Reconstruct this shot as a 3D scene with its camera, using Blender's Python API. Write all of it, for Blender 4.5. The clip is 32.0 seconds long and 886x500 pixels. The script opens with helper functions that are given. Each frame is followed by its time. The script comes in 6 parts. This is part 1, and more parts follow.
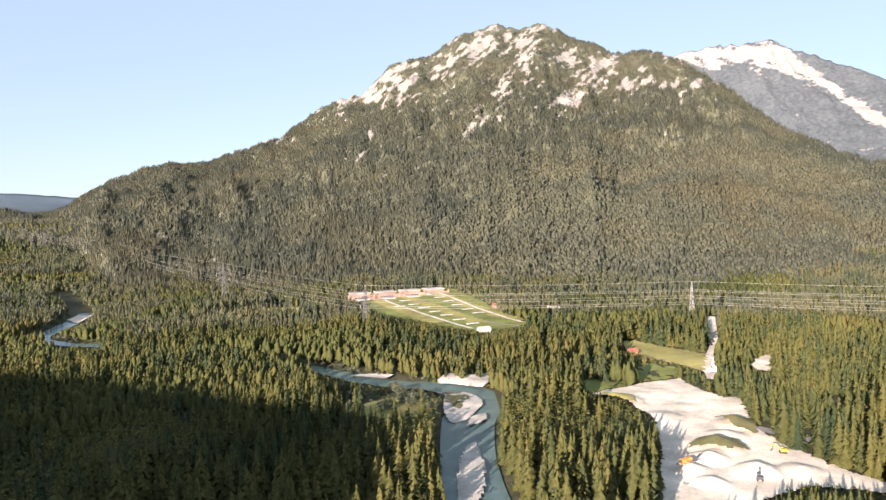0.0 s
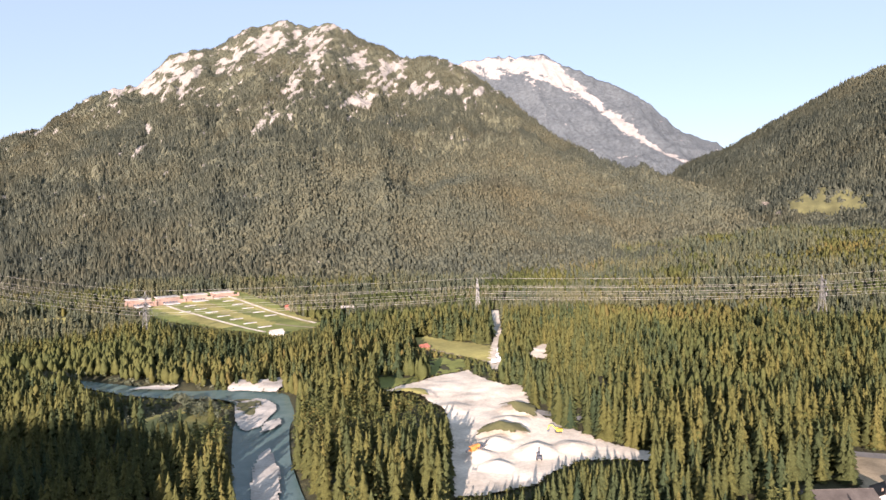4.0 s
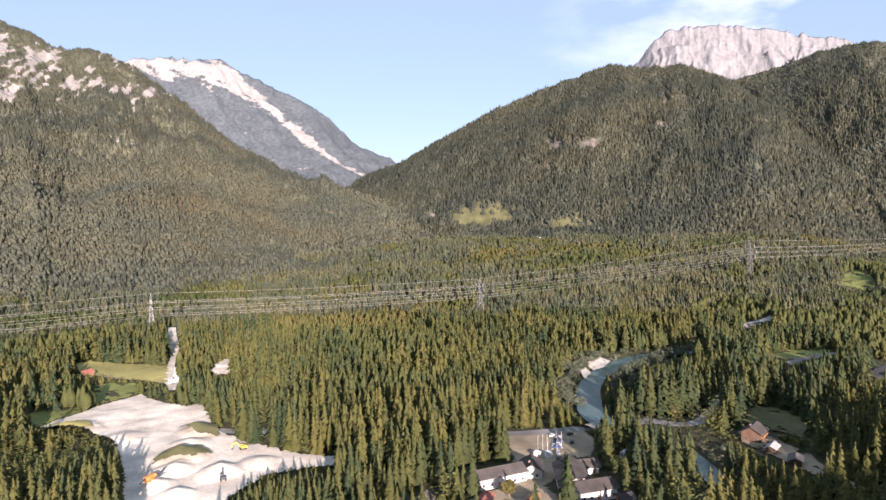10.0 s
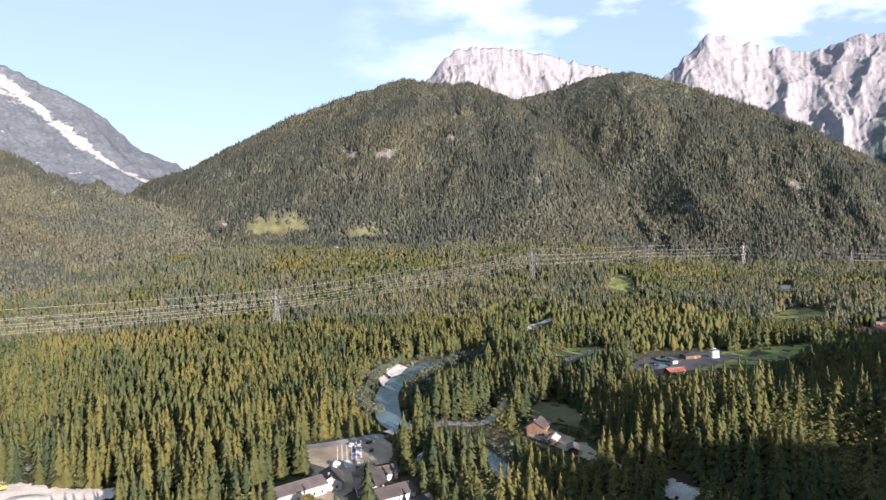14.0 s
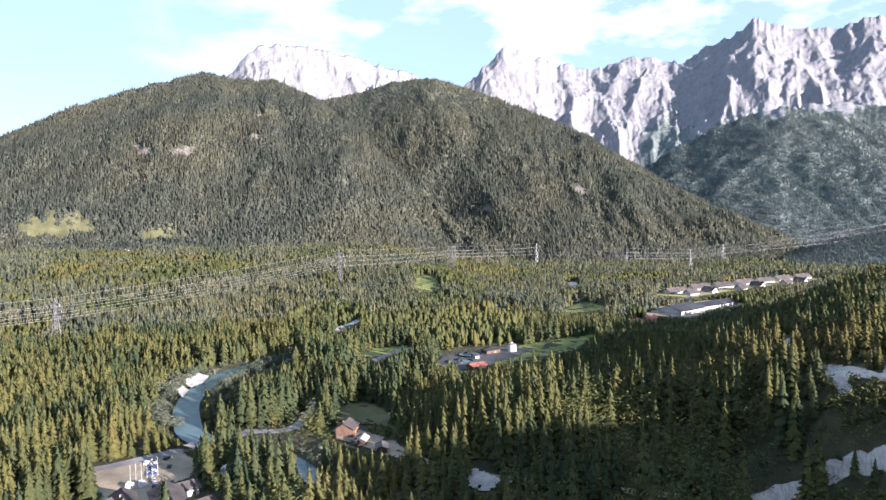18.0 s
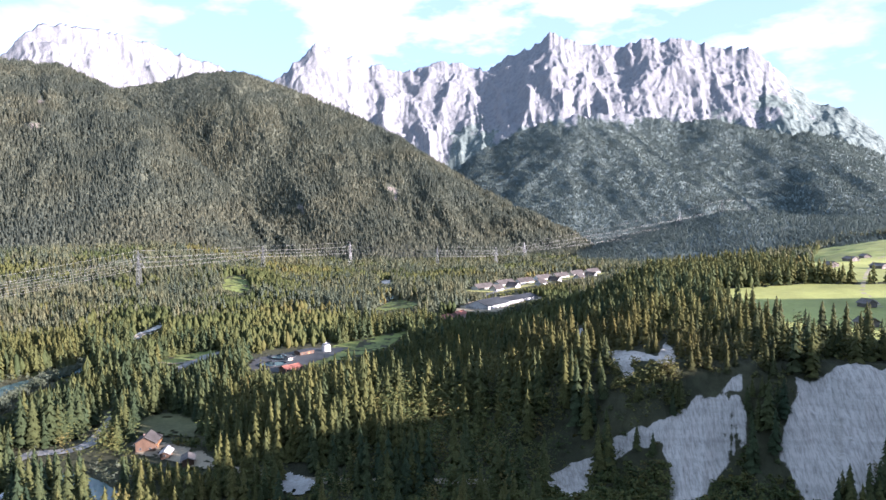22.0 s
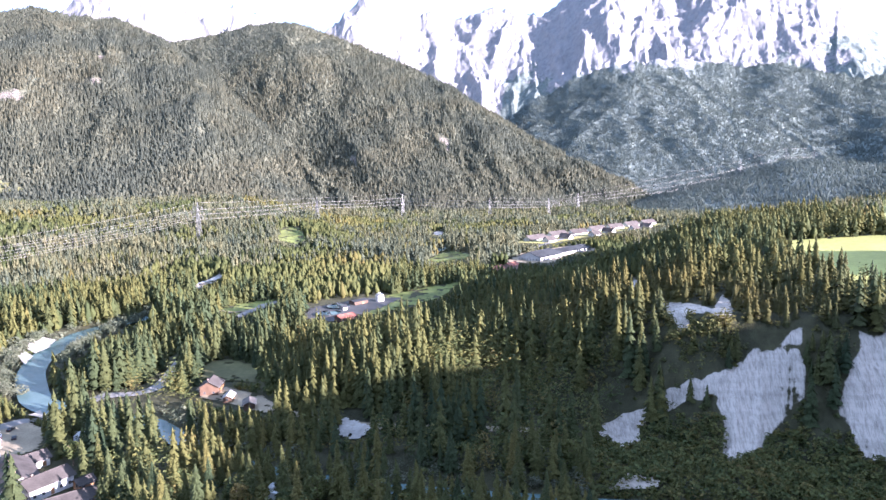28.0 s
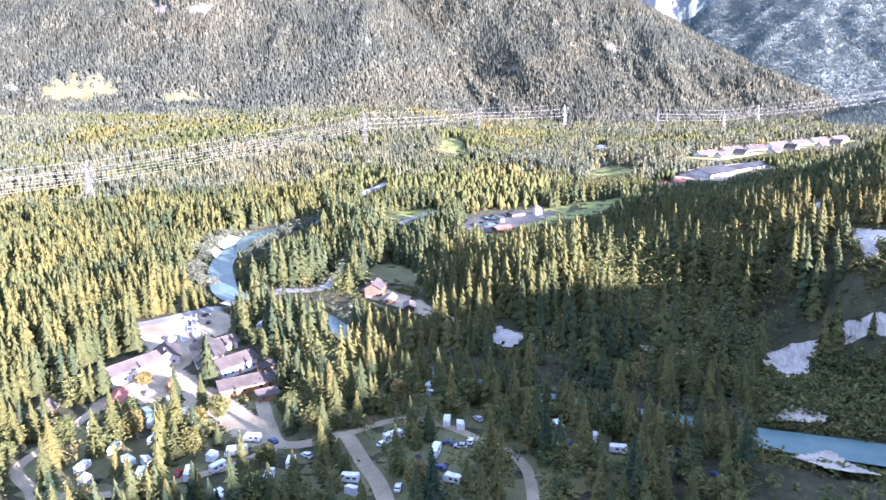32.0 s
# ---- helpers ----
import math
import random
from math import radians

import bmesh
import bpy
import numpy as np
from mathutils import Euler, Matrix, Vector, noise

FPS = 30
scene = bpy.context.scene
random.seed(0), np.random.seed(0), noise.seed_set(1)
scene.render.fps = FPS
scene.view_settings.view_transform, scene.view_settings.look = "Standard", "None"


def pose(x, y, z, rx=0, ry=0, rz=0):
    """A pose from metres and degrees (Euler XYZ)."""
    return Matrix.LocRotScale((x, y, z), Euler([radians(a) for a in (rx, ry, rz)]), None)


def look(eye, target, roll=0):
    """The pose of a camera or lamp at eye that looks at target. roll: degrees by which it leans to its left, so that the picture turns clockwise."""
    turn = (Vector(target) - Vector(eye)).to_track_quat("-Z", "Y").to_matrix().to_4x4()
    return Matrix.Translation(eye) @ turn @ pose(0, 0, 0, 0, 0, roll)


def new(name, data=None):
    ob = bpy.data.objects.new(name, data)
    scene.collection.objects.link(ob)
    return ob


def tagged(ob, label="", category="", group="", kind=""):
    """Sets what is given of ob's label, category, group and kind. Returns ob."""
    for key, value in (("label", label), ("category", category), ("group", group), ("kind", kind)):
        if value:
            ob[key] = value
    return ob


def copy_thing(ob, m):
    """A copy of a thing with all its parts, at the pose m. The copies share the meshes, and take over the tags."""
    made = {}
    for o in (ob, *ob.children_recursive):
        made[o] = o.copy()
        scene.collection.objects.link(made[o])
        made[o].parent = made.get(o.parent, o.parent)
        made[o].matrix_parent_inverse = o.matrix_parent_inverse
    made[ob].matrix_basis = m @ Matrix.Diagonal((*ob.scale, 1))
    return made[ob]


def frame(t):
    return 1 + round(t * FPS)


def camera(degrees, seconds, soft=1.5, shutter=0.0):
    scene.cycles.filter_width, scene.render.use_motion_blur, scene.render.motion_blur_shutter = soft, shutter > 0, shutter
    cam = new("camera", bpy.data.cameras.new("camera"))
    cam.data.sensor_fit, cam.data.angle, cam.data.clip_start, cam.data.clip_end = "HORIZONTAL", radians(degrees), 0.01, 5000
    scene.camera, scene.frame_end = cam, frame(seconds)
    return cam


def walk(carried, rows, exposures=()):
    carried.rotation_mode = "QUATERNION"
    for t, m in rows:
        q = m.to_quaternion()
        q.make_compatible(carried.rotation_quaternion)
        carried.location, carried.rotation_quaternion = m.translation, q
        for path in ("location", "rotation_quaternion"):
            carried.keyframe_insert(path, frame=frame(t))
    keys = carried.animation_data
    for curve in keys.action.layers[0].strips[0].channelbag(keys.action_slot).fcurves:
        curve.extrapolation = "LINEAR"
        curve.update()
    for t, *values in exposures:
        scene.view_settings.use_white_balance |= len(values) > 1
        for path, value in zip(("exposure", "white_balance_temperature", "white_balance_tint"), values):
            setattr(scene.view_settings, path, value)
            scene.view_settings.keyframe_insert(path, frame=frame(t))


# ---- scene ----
cam = camera(63.88, 32.0, 1.5)
# seconds, tilt, lean, turn (degrees); the drone hovers 112 m over the valley floor
ROWS = [
    (0.0, 87.80, 1.60, -0.00),  (0.5, 87.75, 1.60, -2.01),  (1.0, 87.69, 1.59, -4.06),  (1.5, 87.62, 1.63, -6.12),
    (2.0, 87.57, 1.68, -8.25),  (2.5, 87.52, 1.66, -10.32),  (3.0, 87.45, 1.66, -12.39),  (3.5, 87.39, 1.69, -14.48),
    (5.5, 87.14, 1.56, -22.90),  (6.0, 87.06, 1.57, -25.02),  (6.5, 87.01, 1.64, -27.15),  (7.0, 86.97, 1.63, -29.26),
    (7.5, 86.90, 1.58, -31.44),  (8.0, 86.82, 1.57, -33.51),  (8.5, 86.75, 1.52, -35.57),  (9.0, 86.71, 1.50, -37.66),
    (9.5, 87.15, 1.48, -39.74),  (10.0, 87.47, 1.52, -41.78),  (10.5, 87.41, 1.60, -43.90),  (11.0, 87.34, 1.61, -45.94),
    (11.5, 87.31, 1.60, -47.97),  (12.0, 87.54, 1.56, -50.01),  (12.5, 87.81, 1.53, -52.02),  (13.0, 87.91, 1.49, -54.03),
    (13.5, 87.87, 1.47, -56.04),  (14.0, 87.83, 1.43, -58.02),  (14.5, 87.81, 1.42, -59.97),  (16.5, 87.72, 1.30, -67.74),
    (17.0, 87.67, 1.30, -69.67),  (17.5, 87.62, 1.27, -71.57),  (18.0, 87.59, 1.24, -73.44),  (18.5, 87.52, 1.19, -75.38),
    (19.0, 87.47, 1.20, -77.23),  (19.5, 87.43, 1.19, -79.08),  (20.0, 87.39, 1.18, -80.94),  (20.5, 87.34, 1.16, -82.79),
    (21.0, 87.28, 1.10, -84.65),  (21.5, 87.24, 1.10, -86.55),  (22.0, 87.21, 1.04, -88.40),  (22.5, 87.21, 1.04, -90.19),
    (23.0, 87.23, 1.11, -90.22),  (23.5, 87.24, 1.13, -90.06),  (24.0, 87.28, 1.13, -89.85),  (24.5, 87.31, 1.16, -89.63),
    (26.5, 85.63, 1.23, -88.76),  (27.0, 84.83, 1.24, -88.53),  (27.5, 84.08, 1.35, -86.78),  (28.0, 83.37, 1.42, -84.22),
    (28.5, 82.64, 1.49, -81.72),  (29.0, 81.90, 1.53, -79.26),  (29.5, 81.18, 1.57, -76.98),  (30.0, 80.34, 1.55, -75.02),
    (30.5, 79.52, 1.56, -74.08),  (31.0, 78.60, 1.51, -73.16),  (31.5, 77.62, 1.54, -72.26),  (32.0, 76.66, 1.53, -71.40),
]
walk(cam, [(t, pose(0, 0, 112, rx, ry, rz)) for t, rx, ry, rz in ROWS],
     [(0.0, 1.82, 6300, 26), (6.0, 1.70, 6150, 31), (9.0, 1.62, 6000, 31), (13.0, 1.74, 5850, 29), (19.0, 2.14, 5400, 28), (24.5, 2.28, 5350, 29), (27.0, 2.60, 5290, 33), (29.0, 3.17, 5210, 39), (32.0, 3.45, 5160, 42)])

# ---- light: low evening sun behind the first view ----
SUN_AZ, SUN_EL = 207.0, 14.0
world = bpy.data.worlds.new("evening_sky")
scene.world = world
world.use_nodes = True
wn, wl = world.node_tree.nodes, world.node_tree.links
wn.clear()
w_out = wn.new("ShaderNodeOutputWorld")
w_bg = wn.new("ShaderNodeBackground")
w_sky = wn.new("ShaderNodeTexSky")
w_sky.sky_type, w_sky.sun_disc = "NISHITA", False
w_sky.sun_elevation, w_sky.sun_rotation = radians(SUN_EL), radians(SUN_AZ)
w_sky.altitude, w_sky.air_density, w_sky.dust_density, w_sky.ozone_density = 900, 0.9, 1.2, 1.0
w_co = wn.new("ShaderNodeTexCoord")
w_map = wn.new("ShaderNodeMapping")
w_map.inputs["Scale"].default_value = (4.0, 4.0, 11.0)
w_noise = wn.new("ShaderNodeTexNoise")
w_noise.inputs["Scale"].default_value, w_noise.inputs["Detail"].default_value = 1.0, 7
w_noise.inputs["Roughness"].default_value = 0.55
w_ramp = wn.new("ShaderNodeValToRGB")
w_ramp.color_ramp.elements[0].position, w_ramp.color_ramp.elements[1].position = 0.51, 0.74
w_mix = wn.new("ShaderNodeMix")
w_mix.data_type = "RGBA"
w_mix.inputs["B"].default_value = (9.5, 9.5, 9.6, 1)
w_sep = wn.new("ShaderNodeSeparateXYZ")
w_dir = wn.new("ShaderNodeMapRange")
w_dir.inputs["From Min"].default_value, w_dir.inputs["From Max"].default_value = 0.72, 0.97
w_mul = wn.new("ShaderNodeMath")
w_mul.operation = "MULTIPLY"
wl.new(w_co.outputs["Generated"], w_map.inputs["Vector"])
wl.new(w_map.outputs["Vector"], w_noise.inputs["Vector"])
wl.new(w_noise.outputs["Fac"], w_ramp.inputs["Fac"])
wl.new(w_co.outputs["Generated"], w_sep.inputs["Vector"])
wl.new(w_sep.outputs["X"], w_dir.inputs["Value"])
wl.new(w_ramp.outputs["Color"], w_mul.inputs[0])
wl.new(w_dir.outputs["Result"], w_mul.inputs[1])
wl.new(w_mul.outputs["Value"], w_mix.inputs["Factor"])
w_haze = wn.new("ShaderNodeMix")
w_haze.data_type = "RGBA"
w_haze.inputs["Factor"].default_value = 0.64
w_haze.inputs["B"].default_value = (2.5, 3.3, 3.6, 1)
wl.new(w_sky.outputs["Color"], w_haze.inputs["A"])
wl.new(w_haze.outputs["Result"], w_mix.inputs["A"])
wl.new(w_mix.outputs["Result"], w_bg.inputs["Color"])
w_bg.inputs["Strength"].default_value = 0.072
wl.new(w_bg.outputs["Background"], w_out.inputs["Surface"])

sun = new("sun", bpy.data.lights.new("sun", "SUN"))
sun.data.energy, sun.data.angle, sun.data.color = 5.0, radians(0.55), (1.0, 0.88, 0.70)
a, e = radians(SUN_AZ), radians(SUN_EL)
sun.matrix_world = look((0, 0, 900), Vector((0, 0, 900)) - Vector((math.sin(a) * math.cos(e), math.cos(a) * math.cos(e), math.sin(e))))


# ---- materials ----
def nodes_of(name, rough=0.8, metal=0.0):
    m = bpy.data.materials.new(name)
    m.use_nodes = True
    b = m.node_tree.nodes["Principled BSDF"]
    b.inputs["Roughness"].default_value, b.inputs["Metallic"].default_value = rough, metal
    b.inputs["Specular IOR Level"].default_value = 0.25
    return m, m.node_tree.nodes, m.node_tree.links, b


def ramp_node(n, stops):
    r = n.new("ShaderNodeValToRGB")
    el = r.color_ramp.elements
    while len(el) < len(stops):
        el.new(0.5)
    for k, (p, c) in enumerate(stops):
        el[k].position, el[k].color = p, (*c, 1)
    return r


def noise_node(n, l, scale, detail=5, rough=0.6, stretch=(1, 1, 1), space="Object"):
    co, mp, nz = n.new("ShaderNodeTexCoord"), n.new("ShaderNodeMapping"), n.new("ShaderNodeTexNoise")
    mp.inputs["Scale"].default_value = stretch
    nz.inputs["Scale"].default_value, nz.inputs["Detail"].default_value, nz.inputs["Roughness"].default_value = scale, detail, rough
    l.new(co.outputs[space], mp.inputs["Vector"])
    l.new(mp.outputs["Vector"], nz.inputs["Vector"])
    return nz


def mix_node(n, l, fac, a, b, mode="MIX"):
    m = n.new("ShaderNodeMix")
    m.data_type, m.blend_type = "RGBA", mode
    for sock, v in (("Factor", fac), ("A", a), ("B", b)):
        if isinstance(v, (int, float)):
            m.inputs[sock].default_value = v
        elif isinstance(v, tuple):
            m.inputs[sock].default_value = (*v, 1)
        else:
            l.new(v, m.inputs[sock])
    return m.outputs["Result"]


def bump_to(n, l, b, height, strength, distance):
    bp = n.new("ShaderNodeBump")
    bp.inputs["Strength"].default_value, bp.inputs["Distance"].default_value = strength, distance
    l.new(height, bp.inputs["Height"])
    l.new(bp.outputs["Normal"], b.inputs["Normal"])


def surface(name, c1, c2, fine=1.0, broad=0.05, rough=0.85, bump=0.3, depth=0.1, metal=0.0, vary=0.0, stretch=(1, 1, 1)):
    """Two tones mixed by broad stains and fine grain, with relief; vary: change from piece to piece."""
    m, n, l, b = nodes_of(name, rough, metal)
    f, g = noise_node(n, l, fine, 6, 0.65, stretch), noise_node(n, l, broad, 4, 0.55)
    r1, r2 = ramp_node(n, [(0.3, c1), (0.7, c2)]), ramp_node(n, [(0.3, (0.62, 0.62, 0.62)), (0.7, (1.25, 1.25, 1.25))])
    l.new(f.outputs["Fac"], r1.inputs["Fac"])
    l.new(g.outputs["Fac"], r2.inputs["Fac"])
    col = mix_node(n, l, 1.0, r1.outputs["Color"], r2.outputs["Color"], "MULTIPLY")
    if vary:
        oi, r3 = n.new("ShaderNodeObjectInfo"), ramp_node(n, [(0, (1 - vary,) * 3), (1, (1 + vary,) * 3)])
        l.new(oi.outputs["Random"], r3.inputs["Fac"])
        col = mix_node(n, l, 1.0, col, r3.outputs["Color"], "MULTIPLY")
    l.new(col, b.inputs["Base Color"])
    if bump:
        bump_to(n, l, b, f.outputs["Fac"], bump, depth)
    return m


def foliage(name, stops, island=True, patch=0.004, warm=(0.12, 0.085, 0.025), warm_at=0.66, gloss=0.7, through_light=0.25):
    """Leaves or needles: tone from tree to tree, grain on the tree, and broad drifts of autumn colour."""
    m, n, l, b = nodes_of(name, gloss)
    if island:
        at = n.new("ShaderNodeAttribute")
        at.attribute_name = "tone"
        src = at.outputs["Fac"]
    else:
        src = n.new("ShaderNodeObjectInfo").outputs["Random"]
    r = ramp_node(n, stops)
    l.new(src, r.inputs["Fac"])
    g = noise_node(n, l, 1.5, 3, 0.65)
    gr = ramp_node(n, [(0.3, (0.52, 0.52, 0.52)), (0.7, (1.42, 1.42, 1.42))])
    l.new(g.outputs["Fac"], gr.inputs["Fac"])
    col = mix_node(n, l, 1.0, r.outputs["Color"], gr.outputs["Color"], "MULTIPLY")
    d = noise_node(n, l, patch, 3, 0.6)
    dr = ramp_node(n, [(warm_at - 0.1, (0, 0, 0)), (warm_at + 0.08, (0.75, 0.75, 0.75))])
    l.new(d.outputs["Fac"], dr.inputs["Fac"])
    col = mix_node(n, l, dr.outputs["Color"], col, warm)
    l.new(col, b.inputs["Base Color"])
    b.inputs["Specular IOR Level"].default_value = 0.08
    bump_to(n, l, b, g.outputs["Fac"], 0.5, 0.4)
    thin, both = n.new("ShaderNodeBsdfTranslucent"), n.new("ShaderNodeMixShader")
    l.new(col, thin.inputs["Color"])
    both.inputs["Fac"].default_value = through_light
    l.new(b.outputs["BSDF"], both.inputs[1])
    l.new(thin.outputs["BSDF"], both.inputs[2])
    l.new(both.outputs["Shader"], n["Material Output"].inputs["Surface"])
    return m


SPRUCE = [(0.0, (0.032, 0.050, 0.027)), (0.25, (0.054, 0.068, 0.029)), (0.6, (0.086, 0.088, 0.029)), (0.85, (0.106, 0.101, 0.032)), (1.0, (0.130, 0.114, 0.036))]
BROAD = [(0.0, (0.062, 0.080, 0.031)), (0.4, (0.094, 0.106, 0.036)), (0.8, (0.124, 0.122, 0.039)), (1.0, (0.15, 0.12, 0.040))]
WILLOW = [(0.0, (0.088, 0.102, 0.062)), (0.5, (0.114, 0.126, 0.080)), (1.0, (0.145, 0.152, 0.102))]
# mountain trees: lighter and bluer than the valley's, haze put into the tone
FAR_HAZED = [(0.0, (0.108, 0.122, 0.095)), (0.5, (0.140, 0.148, 0.104)), (1.0, (0.174, 0.168, 0.108))]
# midway from near to mountain trees, with half their haze in the colour
MID_HAZED = [(p, tuple((u + v) / 2 for u, v in zip(c, d))) for (p, c), (_, d) in zip(SPRUCE, [FAR_HAZED[0], FAR_HAZED[0], FAR_HAZED[1], FAR_HAZED[2], FAR_HAZED[2]])]
# foothill trees: pale grey-green, the distance haze painted into their colour
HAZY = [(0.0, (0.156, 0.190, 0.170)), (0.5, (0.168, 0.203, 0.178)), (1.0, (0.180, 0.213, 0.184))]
MAT_SPRUCE = foliage("spruce_needles", SPRUCE, warm_at=0.74)
MAT_SPRUCE_HAZED = foliage("spruce_needles_half_hazed", MID_HAZED, patch=0.003, warm_at=0.70, through_light=0.35)
MAT_SPRUCE_ONE = foliage("spruce_needles_single", SPRUCE, island=False, warm_at=0.8)
MAT_BROAD = foliage("broad_leaves", BROAD, warm_at=0.7, warm=(0.15, 0.12, 0.045))
MAT_BROAD_MID = foliage("broad_leaves_across_the_valley", [(p, tuple(0.78 * v for v in c)) for p, c in BROAD], warm_at=0.7, warm=(0.11, 0.09, 0.036))
MAT_BROAD_ONE = foliage("broad_leaves_single", BROAD, island=False)
MAT_WILLOW = foliage("willow_leaves", WILLOW, warm_at=0.95)
MAT_FAR_HAZED = foliage("mountain_forest_trees_hazed", FAR_HAZED, patch=0.0022, warm_at=0.66, warm=(0.15, 0.125, 0.066), through_light=0.5)
# ridge spruces: the haze-paled tones again, slightly lighter
MAT_DARK_FAR_HAZED = foliage("dark_mountain_spruces_hazed", [(p, (c[0] * 1.05, c[1] * 1.06, c[2] * 1.06)) for p, c in FAR_HAZED], patch=0.0022, warm_at=0.68, warm=(0.13, 0.112, 0.06), through_light=0.55)
MAT_HAZY = foliage("hazed_foothill_trees", HAZY, patch=0.0022, warm_at=0.95, through_light=0.68)
MAT_BARK = surface("bark", (0.11, 0.075, 0.05), (0.24, 0.17, 0.115), 3, 0.3, 0.9, 0.4, 0.05, stretch=(1, 1, 0.2))
MAT_GRAVEL = surface("pale_limestone_gravel", (0.50, 0.44, 0.345), (0.70, 0.63, 0.52), 0.6, 0.05, 0.9, 0.5, 0.4)
MAT_BAR = surface("river_gravel", (0.353, 0.324, 0.279), (0.508, 0.476, 0.418), 0.7, 0.05, 0.9, 0.4, 0.3)
MAT_SCREE = surface("grey_side_stream_gravel", (0.254, 0.217, 0.168), (0.394, 0.344, 0.275), 0.9, 0.08, 0.9, 0.6, 0.4)
MAT_ROAD = surface("pale_asphalt", (0.18, 0.172, 0.156), (0.246, 0.234, 0.213), 1.5, 0.04, 0.85, 0.2, 0.05)
MAT_ASPHALT = surface("dark_asphalt", (0.055, 0.055, 0.052), (0.085, 0.083, 0.078), 1.5, 0.04, 0.85, 0.2, 0.05)
MAT_TRACK = surface("gravel_track", (0.228, 0.185, 0.119), (0.334, 0.276, 0.183), 1.2, 0.06, 0.9, 0.3, 0.05)
MAT_MEADOW = surface("meadow_grass", (0.246, 0.254, 0.064), (0.348, 0.344, 0.0943), 0.35, 0.014, 0.85, 0.4, 0.3)
MAT_VALLEY_GRASS = surface("valley_grass", (0.12, 0.145, 0.035), (0.20, 0.215, 0.055), 0.35, 0.03, 0.85, 0.4, 0.3)
MAT_PASTURE = surface("rough_hill_pasture", (0.085, 0.086, 0.036), (0.136, 0.128, 0.054), 0.3, 0.03, 0.9, 0.4, 0.3)
MAT_DRY = surface("dry_grass", (0.23, 0.215, 0.065), (0.35, 0.31, 0.105), 0.3, 0.02, 0.9, 0.4, 0.3)


def terrain_material(name, green1, green2, rock1, rock2, size=1.0, fine=1.0, grain=None):
    """Wooded or grassy ground with bare limestone where the mesh's rock value is high."""
    m, n, l, b = nodes_of(name, 0.9)
    at = n.new("ShaderNodeAttribute")
    at.attribute_name = "rock"
    f, g = noise_node(n, l, 0.05 / size, 8, 0.68), noise_node(n, l, 0.006 / size, 6, 0.6)
    streak = noise_node(n, l, 0.02 / size * fine, 8, 0.75, grain or (1, 1, 0.35 / fine ** 0.5))
    gr = ramp_node(n, [(0.3, green1), (0.7, green2)])
    l.new(g.outputs["Fac"], gr.inputs["Fac"])
    gd = ramp_node(n, [(0.3, (0.55, 0.55, 0.55)), (0.65, (1.2, 1.2, 1.2))])
    l.new(f.outputs["Fac"], gd.inputs["Fac"])
    green = mix_node(n, l, 1.0, gr.outputs["Color"], gd.outputs["Color"], "MULTIPLY")
    rr = ramp_node(n, [(0.32, rock1), (0.56, rock2)])
    l.new(streak.outputs["Fac"], rr.inputs["Fac"])
    add = n.new("ShaderNodeMath")
    add.operation = "ADD"
    sc = n.new("ShaderNodeMath")
    sc.operation = "MULTIPLY_ADD"
    sc.inputs[1].default_value, sc.inputs[2].default_value = 0.9, -0.45
    l.new(f.outputs["Fac"], sc.inputs[0])
    l.new(at.outputs["Fac"], add.inputs[0])
    l.new(sc.outputs["Value"], add.inputs[1])
    bare = rr.outputs["Color"]
    if grain:
        beds = noise_node(n, l, 0.42, 6, 0.65, (0.06, 0.06, 1.0))
        br = ramp_node(n, [(0.34, (0.84, 0.83, 0.82)), (0.60, (1.05, 1.04, 1.03))])
        l.new(beds.outputs["Fac"], br.inputs["Fac"])
        bare = mix_node(n, l, 1.0, bare, br.outputs["Color"], "MULTIPLY")
    th = ramp_node(n, [(0.44, (0, 0, 0)), (0.56, (1, 1, 1))])
    l.new(add.outputs["Value"], th.inputs["Fac"])
    l.new(mix_node(n, l, th.outputs["Color"], green, bare), b.inputs["Base Color"])
    bump_to(n, l, b, streak.outputs["Fac"], 1.0, (24.0 if grain else 14.0) * size / fine)
    return m


# ---- noise on arrays ----
def hashed(i, j, seed):
    v = np.sin(i * 127.1 + j * 311.7 + seed * 74.7) * 43758.5453
    return v - np.floor(v)


def value_noise(x, y, seed=0):
    i, j = np.floor(x), np.floor(y)
    fx, fy = x - i, y - j
    fx, fy = fx * fx * (3 - 2 * fx), fy * fy * (3 - 2 * fy)
    top = hashed(i, j, seed) * (1 - fx) + hashed(i + 1, j, seed) * fx
    bot = hashed(i, j + 1, seed) * (1 - fx) + hashed(i + 1, j + 1, seed) * fx
    return top * (1 - fy) + bot * fy


def fbm(x, y, seed=0, octaves=5, gain=0.5):
    s, amp, tot = 0.0, 1.0, 0.0
    for k in range(octaves):
        s = s + amp * value_noise(x * 2 ** k, y * 2 ** k, seed + k)
        tot += amp
        amp *= gain
    return s / tot


def ridged(x, y, seed=0, octaves=5):
    s, amp, tot = 0.0, 1.0, 0.0
    for k in range(octaves):
        s = s + amp * (1 - np.abs(2 * value_noise(x * 2 ** k, y * 2 ** k, seed + k) - 1))
        tot += amp
        amp *= 0.5
    return s / tot


